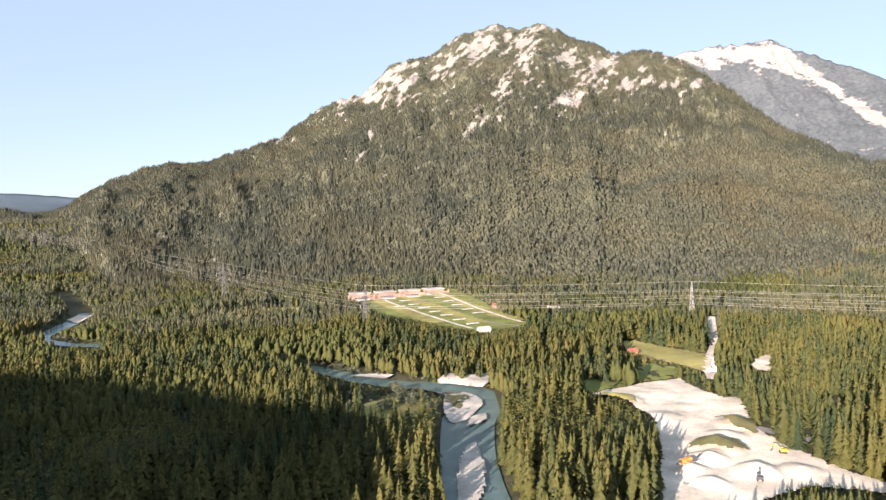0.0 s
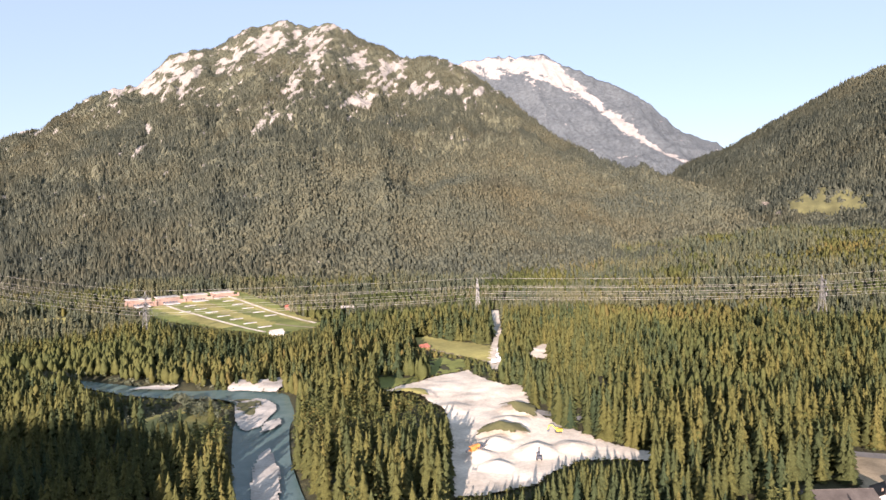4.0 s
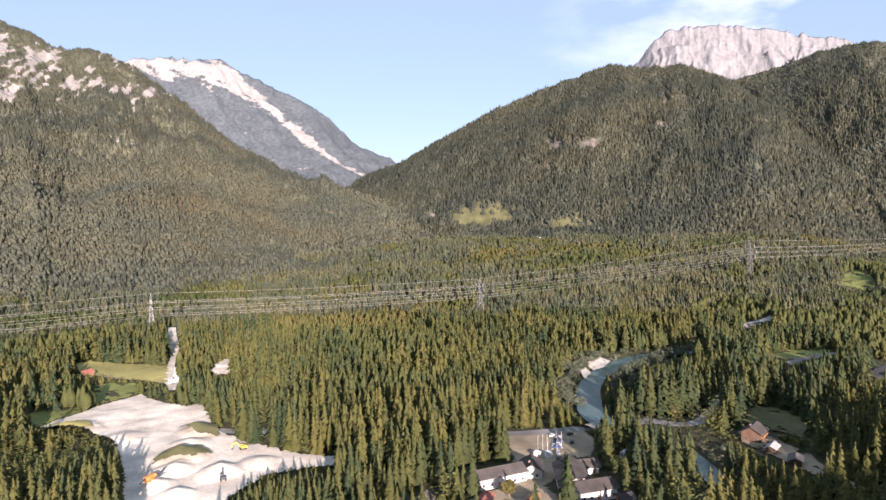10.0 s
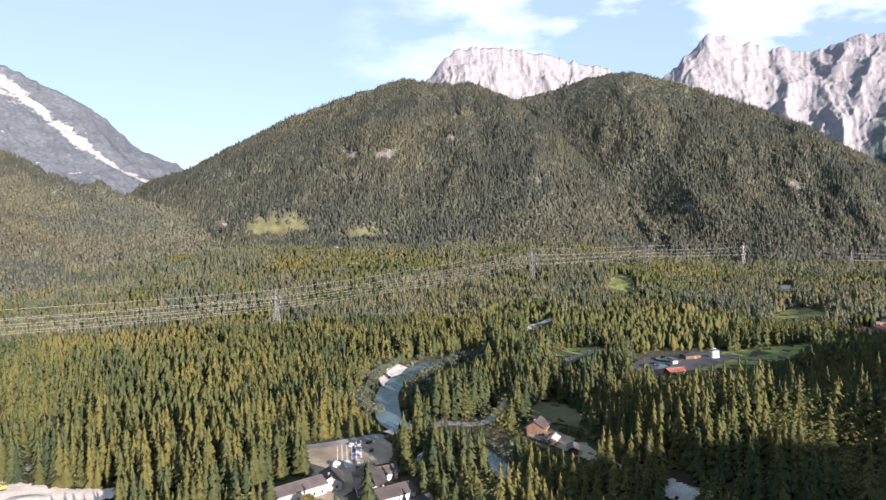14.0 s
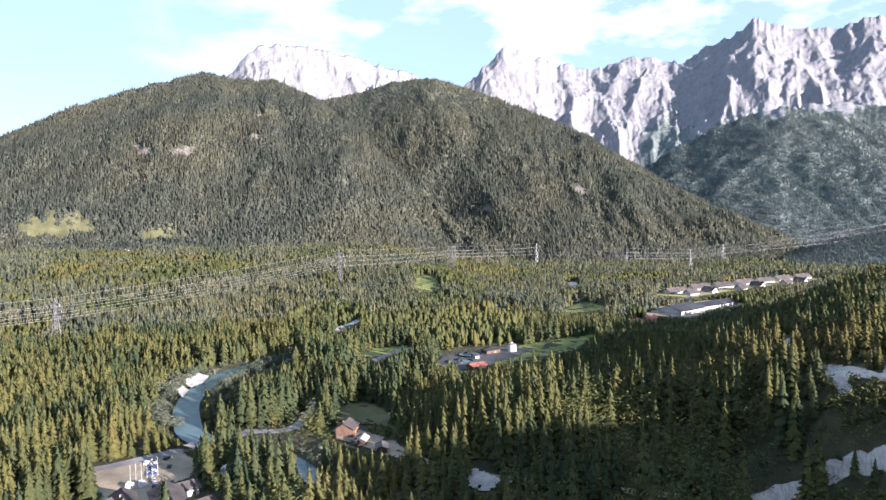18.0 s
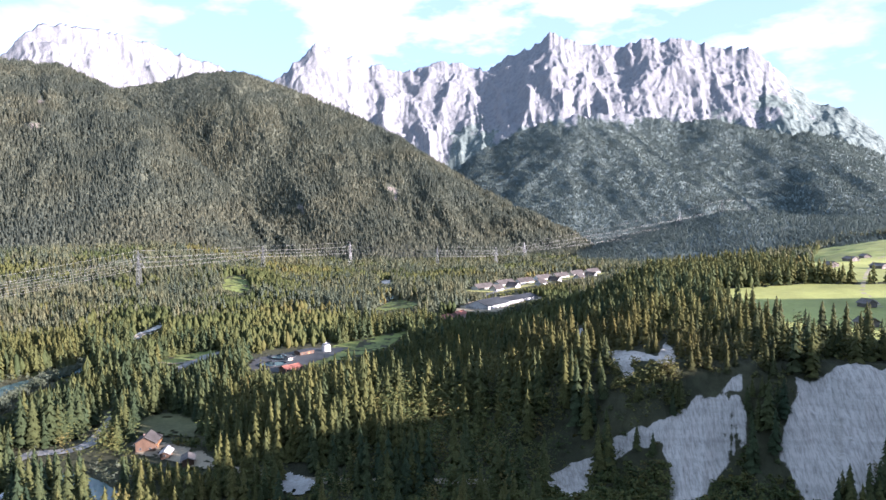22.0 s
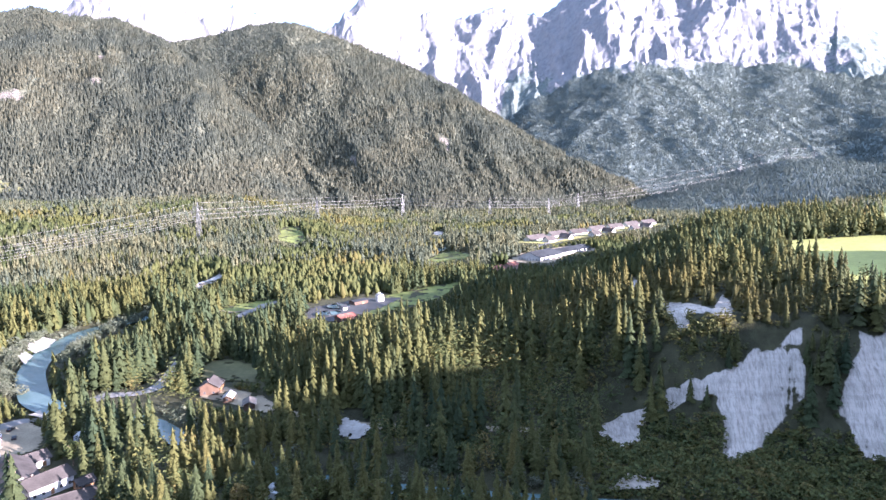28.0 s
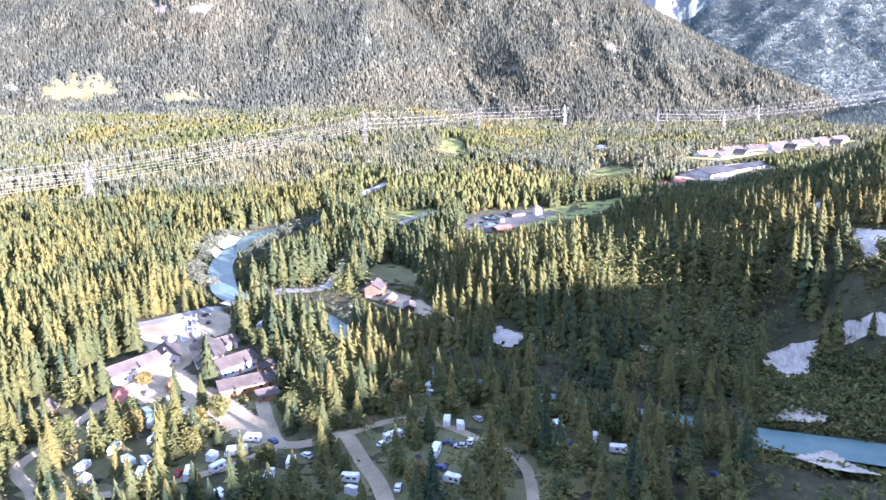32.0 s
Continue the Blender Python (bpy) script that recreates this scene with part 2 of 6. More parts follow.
def eroded(x, y, seed=0, octaves=6, gain=0.55):
    """Sharp ridges between hollows, each octave turned and bound to the ridges of the last."""
    s, amp, tot, w = 0.0, 1.0, 0.0, 1.0
    for k in range(octaves):
        r = (1 - np.abs(2 * value_noise(x, y, seed + k) - 1)) ** 2
        s, tot = s + amp * w * r, tot + amp
        w = np.clip(r * 1.7 + 0.15, 0, 1)
        amp *= gain
        x, y = (0.8 * x - 0.6 * y) * 2.03 + 5.3, (0.6 * x + 0.8 * y) * 2.03 + 1.7
    return s / tot


def step(a0, a1, v):
    v = np.clip((v - a0) / (a1 - a0), 0, 1)
    return v * v * (3 - 2 * v)


def line_distance(x, y, line):
    """Distance to a polyline, the way along it (0 to 1 a leg), and the side (left is positive)."""
    best, along, side = np.full(np.shape(x), 1e9), np.zeros(np.shape(x)), np.zeros(np.shape(x))
    for k in range(len(line) - 1):
        (ax, ay), (bx, by) = line[k][:2], line[k + 1][:2]
        dx, dy = bx - ax, by - ay
        f = np.clip(((x - ax) * dx + (y - ay) * dy) / (dx * dx + dy * dy), 0, 1)
        d = np.hypot(x - ax - f * dx, y - ay - f * dy)
        near = d < best
        best = np.where(near, d, best)
        along = np.where(near, k + f, along)
        side = np.where(near, np.sign(dx * (y - ay) - dy * (x - ax)), side)
    return best, along, side


def inside(x, y, poly):
    """Which points lie in a polygon."""
    hit = np.zeros(np.shape(x), bool)
    xs, ys = [q[0] for q in poly], [q[1] for q in poly]
    box = (x >= min(xs)) & (x <= max(xs)) & (y >= min(ys)) & (y <= max(ys))
    if not box.any():
        return hit
    bx_, by_ = x[box], y[box]
    h = np.zeros(bx_.shape, bool)
    for k in range(len(poly)):
        (ax, ay), (bx, by) = poly[k - 1], poly[k]
        if ay != by:
            h ^= ((ay > by_) != (by > by_)) & (bx_ < (bx - ax) * (by_ - ay) / (by - ay) + ax)
    hit[box] = h
    return hit


# ---- plan of the valley ----
RIVER = [(-640, 1180, 30), (-500, 980, 26), (-462, 850, 22), (-440, 765, 20), (-390, 722, 16), (-300, 684, 16), (-173, 612, 16), (-95, 550, 17),
         (-62, 516, 20), (-33, 497, 20), (-5, 487, 26), (14, 464, 36), (15, 432, 38), (11, 395, 30), (9, 340, 27), (11, 283, 27), (20, 230, 24), (60, 120, 24), (110, 0, 24), (160, -95, 22),
         (208, -112, 20), (224, -72, 15), (227, -28, 14), (231, 0, 12), (237, 40, 9), (250, 95, 9), (275, 138, 10), (300, 170, 12), (308, 205, 17), (325, 240, 15),
         (352, 264, 15), (383, 286, 15), (424, 304, 16), (480, 312, 17), (540, 292, 18), (600, 285, 16), (700, 245, 16), (850, 160, 16), (1000, 90, 16), (1300, -50, 18), (1900, -330, 20)]
HILL_FOOT = [(150, -700), (225, -330), (240, -180), (252, -120), (268, -70), (290, -30), (325, 15), (375, 52), (430, 62), (520, 48), (620, 10), (760, -50), (900, -130), (1100, -260), (1500, -480), (2300, -900)]
PIT = [(92, 447), (104, 457), (118, 461), (129, 472), (145, 478), (159, 484), (159, 463), (162, 443), (167, 427), (176, 428), (174, 411), (160, 376), (159, 361), (162, 335), (167, 312), (171, 296), (177, 286), (183, 282), (174, 273), (165, 278), (147, 285), (129, 277), (115, 266), (91, 262), (80, 264), (91, 304), (103, 343), (111, 377), (111, 400), (107, 418), (104, 433)]


def ground_z(x, y):
    """Height of the land: valley floor, river bed, terraces, the wooded plateau and the hill behind the camera."""
    r, az = np.hypot(x, y), np.degrees(np.arctan2(x, y))
    z = (fbm(x / 60, y / 60, 3, 4) - 0.5) * 2.0
    z = z + 58 * step(760, 1700, r) * step(8, 30, az) * (1 - step(66, 82, az))
    z = z + 150 * step(1000, 3100, r) * (1 - step(-22, -8, az)) * step(-130, -100, az)
    z = z + 12 * step(800, 1200, r) * step(-15, 0, az) * (1 - step(8, 30, az))
    d, along, side = line_distance(x, y, HILL_FOOT)
    s = np.where(side < 0, d, -d)
    cap = 12 + 36 * step(40, -90, y + 0.28 * (x - 300)) + 6 * step(350, 700, r)
    wide = 54 + 26 * step(300, 420, x) + 320 * step(560, 900, x)
    hill = cap * step(0, 1, (s + (fbm(x / 35, y / 35, 9, 4) - 0.5) * 26) / wide) + 5 * step(150, 600, s)
    z = z + hill * (np.abs(az - 100) < 75)
    z = z + 15 * np.exp(-((x - 352) / 46) ** 2 - ((y - 44) / 40) ** 2)
    # hill behind, whose shade lies over the near woods
    u, v = 0.891 * x - 0.454 * y, 0.454 * x + 0.891 * y
    crest = (167 + 40 * (1 - step(-195, -110, u))) * (1 - 0.18 * step(335, 470, u) - 0.6 * step(480, 650, u)) + 8 * step(130, 190, u) * (1 - step(235, 290, u)) + 4 * step(130, 200, u) * (1 - step(250, 300, u)) + 4 * step(250, 285, u) * (1 - step(300, 345, u)) + 4 * step(300, 345, u) * (1 - step(350, 400, u)) + 4 * step(150, 190, u) * (1 - step(255, 300, u))
    z = z + crest * np.exp(-((v + 470) / 175.0) ** 2)
    dr, _, _ = line_distance(x, y, RIVER)
    z = z - np.where(dr < 40, 2.6 * (1 - step(9, 22, dr)) * (r < 1500), 0)
    return z


def grid_mesh(name, X, Y, Z, material, rock=None, keep=None):
    """One mesh from arrays of a grid; keep: which cells are faces."""
    h, w = X.shape
    idx = np.arange(h * w).reshape(h, w)
    q = np.stack([idx[:-1, :-1], idx[:-1, 1:], idx[1:, 1:], idx[1:, :-1]], -1).reshape(-1, 4)
    if keep is not None:
        q = q[keep.ravel()]
    return array_mesh(name, np.stack([X, Y, Z], -1).reshape(-1, 3), q, material, None if rock is None else rock.ravel())


def array_mesh(name, verts, faces, material, rock=None, smooth=True):
    """A mesh object from vertex and face arrays (all faces with one number of corners)."""
    used = np.unique(faces)
    if len(used) < len(verts):
        back = np.zeros(len(verts), np.int64)
        back[used] = np.arange(len(used))
        verts, faces = verts[used], back[faces]
        rock = None if rock is None else rock[used]
    me = bpy.data.meshes.new(name)
    k = faces.shape[1]
    me.vertices.add(len(verts))
    me.vertices.foreach_set("co", np.ascontiguousarray(verts, np.float32).ravel())
    me.loops.add(faces.size)
    me.loops.foreach_set("vertex_index", np.ascontiguousarray(faces, np.int32).ravel())
    me.polygons.add(len(faces))
    me.polygons.foreach_set("loop_start", np.arange(0, faces.size, k, dtype=np.int32))
    me.polygons.foreach_set("loop_total", np.full(len(faces), k, np.int32))
    if smooth:
        me.polygons.foreach_set("use_smooth", np.ones(len(faces), bool))
    me.update(calc_edges=True)
    if rock is not None:
        at = me.attributes.new("rock", "FLOAT", "POINT")
        at.data.foreach_set("value", np.ascontiguousarray(rock, np.float32))
    me.materials.append(material)
    return new(name, me)


# ---- the ground, one sheet to the horizon ----
MAT_GROUND = terrain_material("forest_floor_and_banks", (0.034, 0.036, 0.017), (0.072, 0.068, 0.032), (0.25, 0.222, 0.188), (0.54, 0.485, 0.41), 0.25, 9.0, (0.35, 1.3, 0.25))
AZ = np.radians(np.concatenate([np.arange(-190, -45, 3.0), np.arange(-45, 94, 0.65), np.arange(94, 126, 0.17), np.arange(126, 130, 0.42), np.arange(130, 170.1, 4.0)]))
RR = np.concatenate([np.linspace(0, 150, 14), np.geomspace(154, 235, 40), np.linspace(236, 400, 130), np.geomspace(404, 1600, 120), np.geomspace(1630, 4850, 40)])
A, Rg = np.meshgrid(AZ, RR)
GX, GY = Rg * np.sin(A), Rg * np.cos(A)
GZ = ground_z(GX, GY)
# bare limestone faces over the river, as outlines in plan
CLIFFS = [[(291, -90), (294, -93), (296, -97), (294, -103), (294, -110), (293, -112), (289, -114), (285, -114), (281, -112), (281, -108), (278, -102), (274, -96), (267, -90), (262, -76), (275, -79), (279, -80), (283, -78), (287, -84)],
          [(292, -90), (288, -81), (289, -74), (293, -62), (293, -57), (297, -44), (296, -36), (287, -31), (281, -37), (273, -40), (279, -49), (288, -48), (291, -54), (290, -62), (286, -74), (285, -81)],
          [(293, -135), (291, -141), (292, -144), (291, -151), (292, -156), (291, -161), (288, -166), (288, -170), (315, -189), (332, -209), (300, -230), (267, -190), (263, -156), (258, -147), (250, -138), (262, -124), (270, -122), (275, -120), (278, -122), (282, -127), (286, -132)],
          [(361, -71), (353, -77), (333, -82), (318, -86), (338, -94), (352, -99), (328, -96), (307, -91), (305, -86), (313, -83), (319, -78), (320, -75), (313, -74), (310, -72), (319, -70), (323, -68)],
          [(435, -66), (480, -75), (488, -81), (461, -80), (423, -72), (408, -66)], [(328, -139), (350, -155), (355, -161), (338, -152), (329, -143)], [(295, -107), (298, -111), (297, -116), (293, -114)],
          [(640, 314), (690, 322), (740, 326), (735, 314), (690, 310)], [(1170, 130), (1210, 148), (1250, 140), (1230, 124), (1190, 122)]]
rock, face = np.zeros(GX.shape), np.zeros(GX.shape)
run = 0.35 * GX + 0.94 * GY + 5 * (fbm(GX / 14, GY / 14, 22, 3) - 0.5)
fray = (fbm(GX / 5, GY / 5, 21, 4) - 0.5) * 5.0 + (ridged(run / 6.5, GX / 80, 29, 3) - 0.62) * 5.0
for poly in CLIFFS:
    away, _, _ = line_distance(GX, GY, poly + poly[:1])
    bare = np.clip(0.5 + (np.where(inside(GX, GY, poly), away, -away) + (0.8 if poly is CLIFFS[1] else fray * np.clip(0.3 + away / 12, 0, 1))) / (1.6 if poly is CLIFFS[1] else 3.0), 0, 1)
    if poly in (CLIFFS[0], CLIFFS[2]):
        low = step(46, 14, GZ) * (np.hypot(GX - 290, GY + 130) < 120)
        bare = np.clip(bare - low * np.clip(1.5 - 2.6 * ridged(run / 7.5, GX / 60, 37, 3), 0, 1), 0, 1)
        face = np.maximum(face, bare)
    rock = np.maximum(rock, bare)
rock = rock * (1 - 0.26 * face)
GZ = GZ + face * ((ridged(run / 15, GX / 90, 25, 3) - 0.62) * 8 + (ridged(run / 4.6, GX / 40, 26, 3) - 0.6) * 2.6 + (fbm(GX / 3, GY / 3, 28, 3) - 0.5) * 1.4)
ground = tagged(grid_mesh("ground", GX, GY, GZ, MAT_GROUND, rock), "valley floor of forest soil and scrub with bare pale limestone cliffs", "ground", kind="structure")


# ---- mountains ----
def crest_at(table, az):
    t = np.array(table, float)
    return [np.interp(az, t[:, 0], t[:, k]) for k in range(1, t.shape[1])]


def mountain(name, label, crest, material, na, nv, rock_fn, rough=40.0, ribs=0.0, power=1.25, jag=0.0, seed=1, sink=0.0, spurs=0.0, lean=0.0, spur_size=420.0, vale=None):
    """A massif from its crest line: rows of bearing, rise in degrees, distance, and the distance of its foot."""
    lo, hi = crest[0][0], crest[-1][0]
    az = np.linspace(lo, hi, na)
    el, rc, rf = crest_at(crest, az)
    el = el + jag * (ridged(az * 1.1, az * 0, seed, 5) - 0.55) * 2
    zc = 112 + rc * np.tan(np.radians(el)) - sink
    k = max(3, int(na / (hi - lo) * 3.0)) | 1
    soft = np.convolve(np.pad(zc, k // 2, "edge"), np.hanning(k + 2)[1:-1] / np.hanning(k + 2)[1:-1].sum(), "valid")
    v = np.concatenate([np.linspace(0, 1, nv), 1 + np.linspace(0.02, 0.35, 8)])
    Az, V = np.meshgrid(az, v)
    rcg, rfg, zcg = np.tile(rc, (len(v), 1)), np.tile(rf, (len(v), 1)), np.tile(zc, (len(v), 1))
    r = rfg + (rcg - rfg) * V
    zf = ground_z(rf * np.sin(np.radians(az)), rf * np.cos(np.radians(az))) - 6
    zfg = np.tile(zf, (len(v), 1))
    vv = np.clip(V, 0, 1)
    softg = np.tile(soft, (len(v), 1))
    z = zfg + (softg - zfg) * vv ** power + (zcg - softg) * vv ** 12
    z = np.where(V > 1, zcg - (V - 1) / 0.35 * (zcg + 40), z)
    px, py = r * np.sin(np.radians(Az)), r * np.cos(np.radians(Az))
    env = np.sin(np.pi * np.clip(V, 0, 1)) ** 0.8
    z = z + env * rough * (fbm(px / 420, py / 420, seed, 6) - 0.5) * 2
    z = z + env * rough * 0.22 * (ridged(Az * 0.45 + V * 0.8, V * 1.4, seed + 5, 4) - 0.5)
    if ribs:
        wx, wy = px + 160 * (fbm(px / 500, py / 500, seed + 3, 3) - 0.5), py + 160 * (fbm(px / 500, py / 500, seed + 4, 3) - 0.5)
        fade = np.clip(V * 1.6 - 0.2, 0, 1) * (V <= 1) * (1 - np.clip(V, 0, 1) ** 12)
        z = z + fade * ribs * ((ridged(wx / 520, wy / 520, seed + 9, 6) - 0.6) * 2 + (ridged(Az * 0.4 + V * 2.2, V * 1.6 - Az * 0.25, seed + 12, 6) - 0.55) * 1.1)
    if spurs:
        arc, down = np.radians(Az) * 4000, rcg - r
        fade = np.clip(V * 3.0, 0, 1) * (V <= 1) * (1 - np.clip(V, 0, 1) ** 14)
        u = arc - lean * down + 140 * (fbm(px / 420, py / 420, seed + 31, 4) - 0.5)
        z = z + fade * spurs * ((eroded(u / spur_size, down / (spur_size * 3.2), seed + 32, 6) - 0.38) * 2.0 + (eroded(px / 150, py / 150, seed + 33, 6, 0.62) - 0.38) * 0.8)
    if vale:
        top, foot, deep, wide = vale
        z = z - deep * np.exp(-((Az - foot - (top - foot) * np.clip(V, 0, 1)) / wide) ** 2) * np.sin(np.pi * np.clip(V, 0, 1)) ** 0.7
    rise = np.degrees(np.arctan2(z - 112, r))
    rk = np.clip(rock_fn(Az, rise, V, px, py), 0, 1)
    X, Y = r * np.sin(np.radians(Az)), r * np.cos(np.radians(Az))
    ob = tagged(grid_mesh(name, X, Y, z, material, rk), label, "mountain")
    return ob, (X, Y, z, rk, nv)


def spots(az, el, table):
    """Rock value from rows of bearing, rise, half width, half height and lean."""
    s = np.zeros(np.shape(az))
    for a0, e0, ra, rb, lean in table:
        da, de = az - a0, el - e0
        s = np.maximum(s, 1.0 - 0.42 * np.sqrt(((da - lean * de) / ra) ** 2 + (de / rb) ** 2))
    return s


M1 = [(-34, 1.3, 3500, 1500), (-28.5, 1.5, 3400, 1300), (-26.6, 2.7, 3300, 1150), (-24.7, 4.0, 3200, 1080), (-22.4, 4.75, 3200, 1050), (-20.5, 4.9, 3200, 1030), (-17.6, 5.3, 3200, 1030), (-15.9, 6.15, 3150, 1040), (-12.5, 7.2, 3100, 1080),
      (-9.3, 9.5, 3100, 1120), (-6.2, 10.55, 3050, 1150), (-3.9, 12.6, 3050, 1160), (-0.7, 13.45, 3000, 1160), (2, 14.85, 3000, 1150), (4.5, 15.4, 3000, 1120), (6.5, 15.0, 3000, 1100), (8.3, 15.25, 3000, 1080),
      (10.5, 14.4, 2950, 1050), (13.9, 12.75, 2900, 1040), (16.8, 12.65, 2850, 1030), (18.9, 11.65, 2800, 1030), (21.9, 9.5, 2650, 1040), (25.2, 6.7, 2450, 1060), (29.5, 4.2, 2250, 1100), (34, 2.7, 2050, 1180), (38.4, 1.1, 1850, 1300), (41.5, -1.5, 1650, 1500)]
M1_ROCK = [(-5.7, 10.2, 1.5, 0.5, 1.1), (-3.6, 11.9, 0.8, 0.6, 0.6), (3.8, 13.8, 1.3, 0.7, 0.8), (10.2, 12.5, 0.9, 0.45, 0.3), (12.6, 10.8, 0.7, 0.7, 0.5), (10.4, 9.3, 1.2, 0.4, 0.9), (3.7, 7.95, 0.9, 0.32, 0.9), (2.3, 7.05, 0.5, 0.3, 0.5),
           (-6.4, 5.5, 0.28, 0.5, 0), (-5.6, 7.05, 0.3, 0.35, 0.4), (5.1, 10.7, 0.6, 0.7, 0.3), (-13.3, 6.7, 1.3, 0.25, 1.2), (18, 6.1, 0.9, 0.25, 0.2), (20.2, 9.8, 1.7, 0.3, -0.6), (16.4, 10.2, 0.9, 0.25, 0.3), (-2.6, 10.7, 0.5, 0.7, 0.5), (14.8, 10.2, 0.6, 0.5, 0.6), (7, 13.2, 0.5, 1.0, 0.2), (0.5, 12.2, 0.6, 0.6, 0.8)]
# greens of M1 and M3 lifted towards their trees, painting haze's low contrast
MAT_M1 = terrain_material("hazed_wooded_limestone_slope", (0.084, 0.090, 0.060), (0.118, 0.116, 0.070), (0.18, 0.164, 0.143), (0.295, 0.275, 0.246), 0.5)
# the greens here carry painted haze; the rock tones are limestone
MAT_KALK = terrain_material("pale_limestone_and_hazed_woods", (0.122, 0.148, 0.134), (0.148, 0.175, 0.154), (0.148, 0.151, 0.159), (0.228, 0.222, 0.218), 1.0, 2.0)
MAT_M3 = terrain_material("dark_wooded_slope_hazed", (0.078, 0.084, 0.058), (0.108, 0.109, 0.070), (0.123, 0.102, 0.082), (0.193, 0.168, 0.139), 1.0)
# blue of the air painted onto the farthest wooded hills
MAT_BLUE_HAZE = surface("distant_wooded_hills_haze_blue", (0.064, 0.092, 0.112), (0.080, 0.112, 0.136), 0.01, 0.002, 0.9, 0)

# blue-grey woods: haze over the far slope is in the colour
MAT_M2 = terrain_material("far_hazed_woods_with_scree", (0.072, 0.085, 0.094), (0.098, 0.113, 0.12), (0.18, 0.172, 0.164), (0.303, 0.283, 0.262), 1.0, 1.5)
m1, m1_grid = mountain("mountain", "broad wooded mountain with pale limestone crags along its summit", M1, MAT_M1, 460, 150,
                       lambda az, el, v, x, y: -0.05 + 0.62 * spots(az, el, M1_ROCK) + (fbm(0.87 * az * 1.5 + 0.5 * el * 1.5, -0.5 * az * 4.2 + 0.87 * el * 4.2, 31, 6, 0.68) - 0.5) * 2.7 + (0.17 * step(6.0, 10, el) + 0.08 * step(11, 14, el)) * (1 - step(19, 23, az)) - 0.25 * step(7, 5, el) * step(4, 14, az),
                       75, 40, 1.22, 0.26, 2, 12, 28, 0.0, 330.0)
M2 = [(12, 10, 4300, 3300), (16, 11.4, 4400, 3300), (18.4, 12.0, 4500, 3300), (20.4, 12.3, 4600, 3300), (22.5, 12.3, 4600, 3300), (25, 12.25, 4600, 3300), (27.5, 11.0, 4550, 3200), (30.6, 9.5, 4500, 3100), (33.2, 7.9, 4400, 3000), (34.9, 6.1, 4300, 3000), (38.5, 4.5, 4200, 3000), (44, 2, 4000, 3000)]
M2_BAND = [(17, 12.0, 0.25), (19.8, 12.0, 0.3), (22.3, 11.8, 0.6), (25.4, 11.35, 0.85), (27.3, 9.9, 0.6), (29.3, 7.9, 0.42), (30.9, 6.7, 0.4), (32.6, 5.3, 0.2), (34.0, 4.3, 0.12), (35.3, 3.7, 0.16), (37, 3.2, 0.05)]


def scree_band(az, el, x, y):
    mid, half = crest_at(M2_BAND, az)
    fray = (fbm(x / 60 + el * 1.5, y / 60, 43, 5, 0.65) - 0.5)
    return np.maximum(0.95 - np.abs(el - mid) / half * 0.45 + fray * 1.5, 0.12 + 0.45 * step(24, 21, az) * step(9.8, 11.2, el) + fray * 1.3)


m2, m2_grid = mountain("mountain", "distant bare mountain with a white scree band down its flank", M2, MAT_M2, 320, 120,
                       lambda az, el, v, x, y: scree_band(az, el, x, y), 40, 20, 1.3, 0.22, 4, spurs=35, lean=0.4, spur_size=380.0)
M3A = [(31, -1, 2300, 1900), (35, 3.5, 2700, 1800), (38.5, 4.7, 2700, 1750), (42.4, 6.75, 2700, 1700), (46, 8.7, 2700, 1680), (50.5, 10.4, 2700, 1650), (55.1, 11.7, 2650, 1620), (57.8, 11.3, 2600, 1600), (60.9, 11.15, 2550, 1580), (64, 9.6, 2450, 1560), (67.5, 6.6, 2250, 1540), (71, 3.2, 2000, 1520), (75, -0.5, 1750, 1500), (77, -2, 1650, 1500)]
M3_ROCK = [(53.5, 5.5, 0.7, 0.55, 0.4), (50.6, 5.5, 0.7, 0.35, 0.2), (58.8, 6.7, 0.7, 0.25, 0), (59.3, 8.2, 0.35, 0.2, 0), (40.9, 0.3, 0.5, 0.5, -0.9), (41.8, -0.5, 0.3, 0.3, 0)]
m3a, m3a_grid = mountain("mountain", "rounded dark wooded mountain with a few rock faces", M3A, MAT_M3, 260, 130,
                         lambda az, el, v, x, y: 0.72 * spots(az, el, M3_ROCK) + (fbm(x / 40, y / 40, 35, 4) - 0.5) * 0.9, 70, 30, 1.05, 0.15, 7, 14, 26, -0.35, 420.0)
M3B = [(60, 7, 3050, 2000), (64, 9.8, 3000, 1900), (67, 10.4, 2950, 1850), (69.6, 11.2, 2900, 1800), (72.9, 11.4, 2850, 1760), (76.4, 10.4, 2800, 1720), (80.7, 8.6, 2700, 1700), (84.8, 6.6, 2600, 1680), (88.8, 4.0, 2450, 1680), (91.8, 2.2, 2350, 1700), (94.7, 0.55, 2250, 1750), (97.9, -1.4, 2150, 1800), (101, -3.0, 2050, 1900)]
m3b, m3b_grid = mountain("mountain", "dark wooded mountain ridge falling to the valley", M3B, MAT_M3, 260, 130,
                         lambda az, el, v, x, y: 0.72 * spots(az, el, [(77.2, 0.6, 0.25, 0.6, -0.3), (84.4, 2.0, 0.3, 0.5, -0.6)]) + (fbm(x / 40, y / 40, 36, 4) - 0.5) * 0.9, 70, 30, 1.05, 0.15, 11, 14, 28, 0.55, 520.0, (65, 76, 125, 6.0))
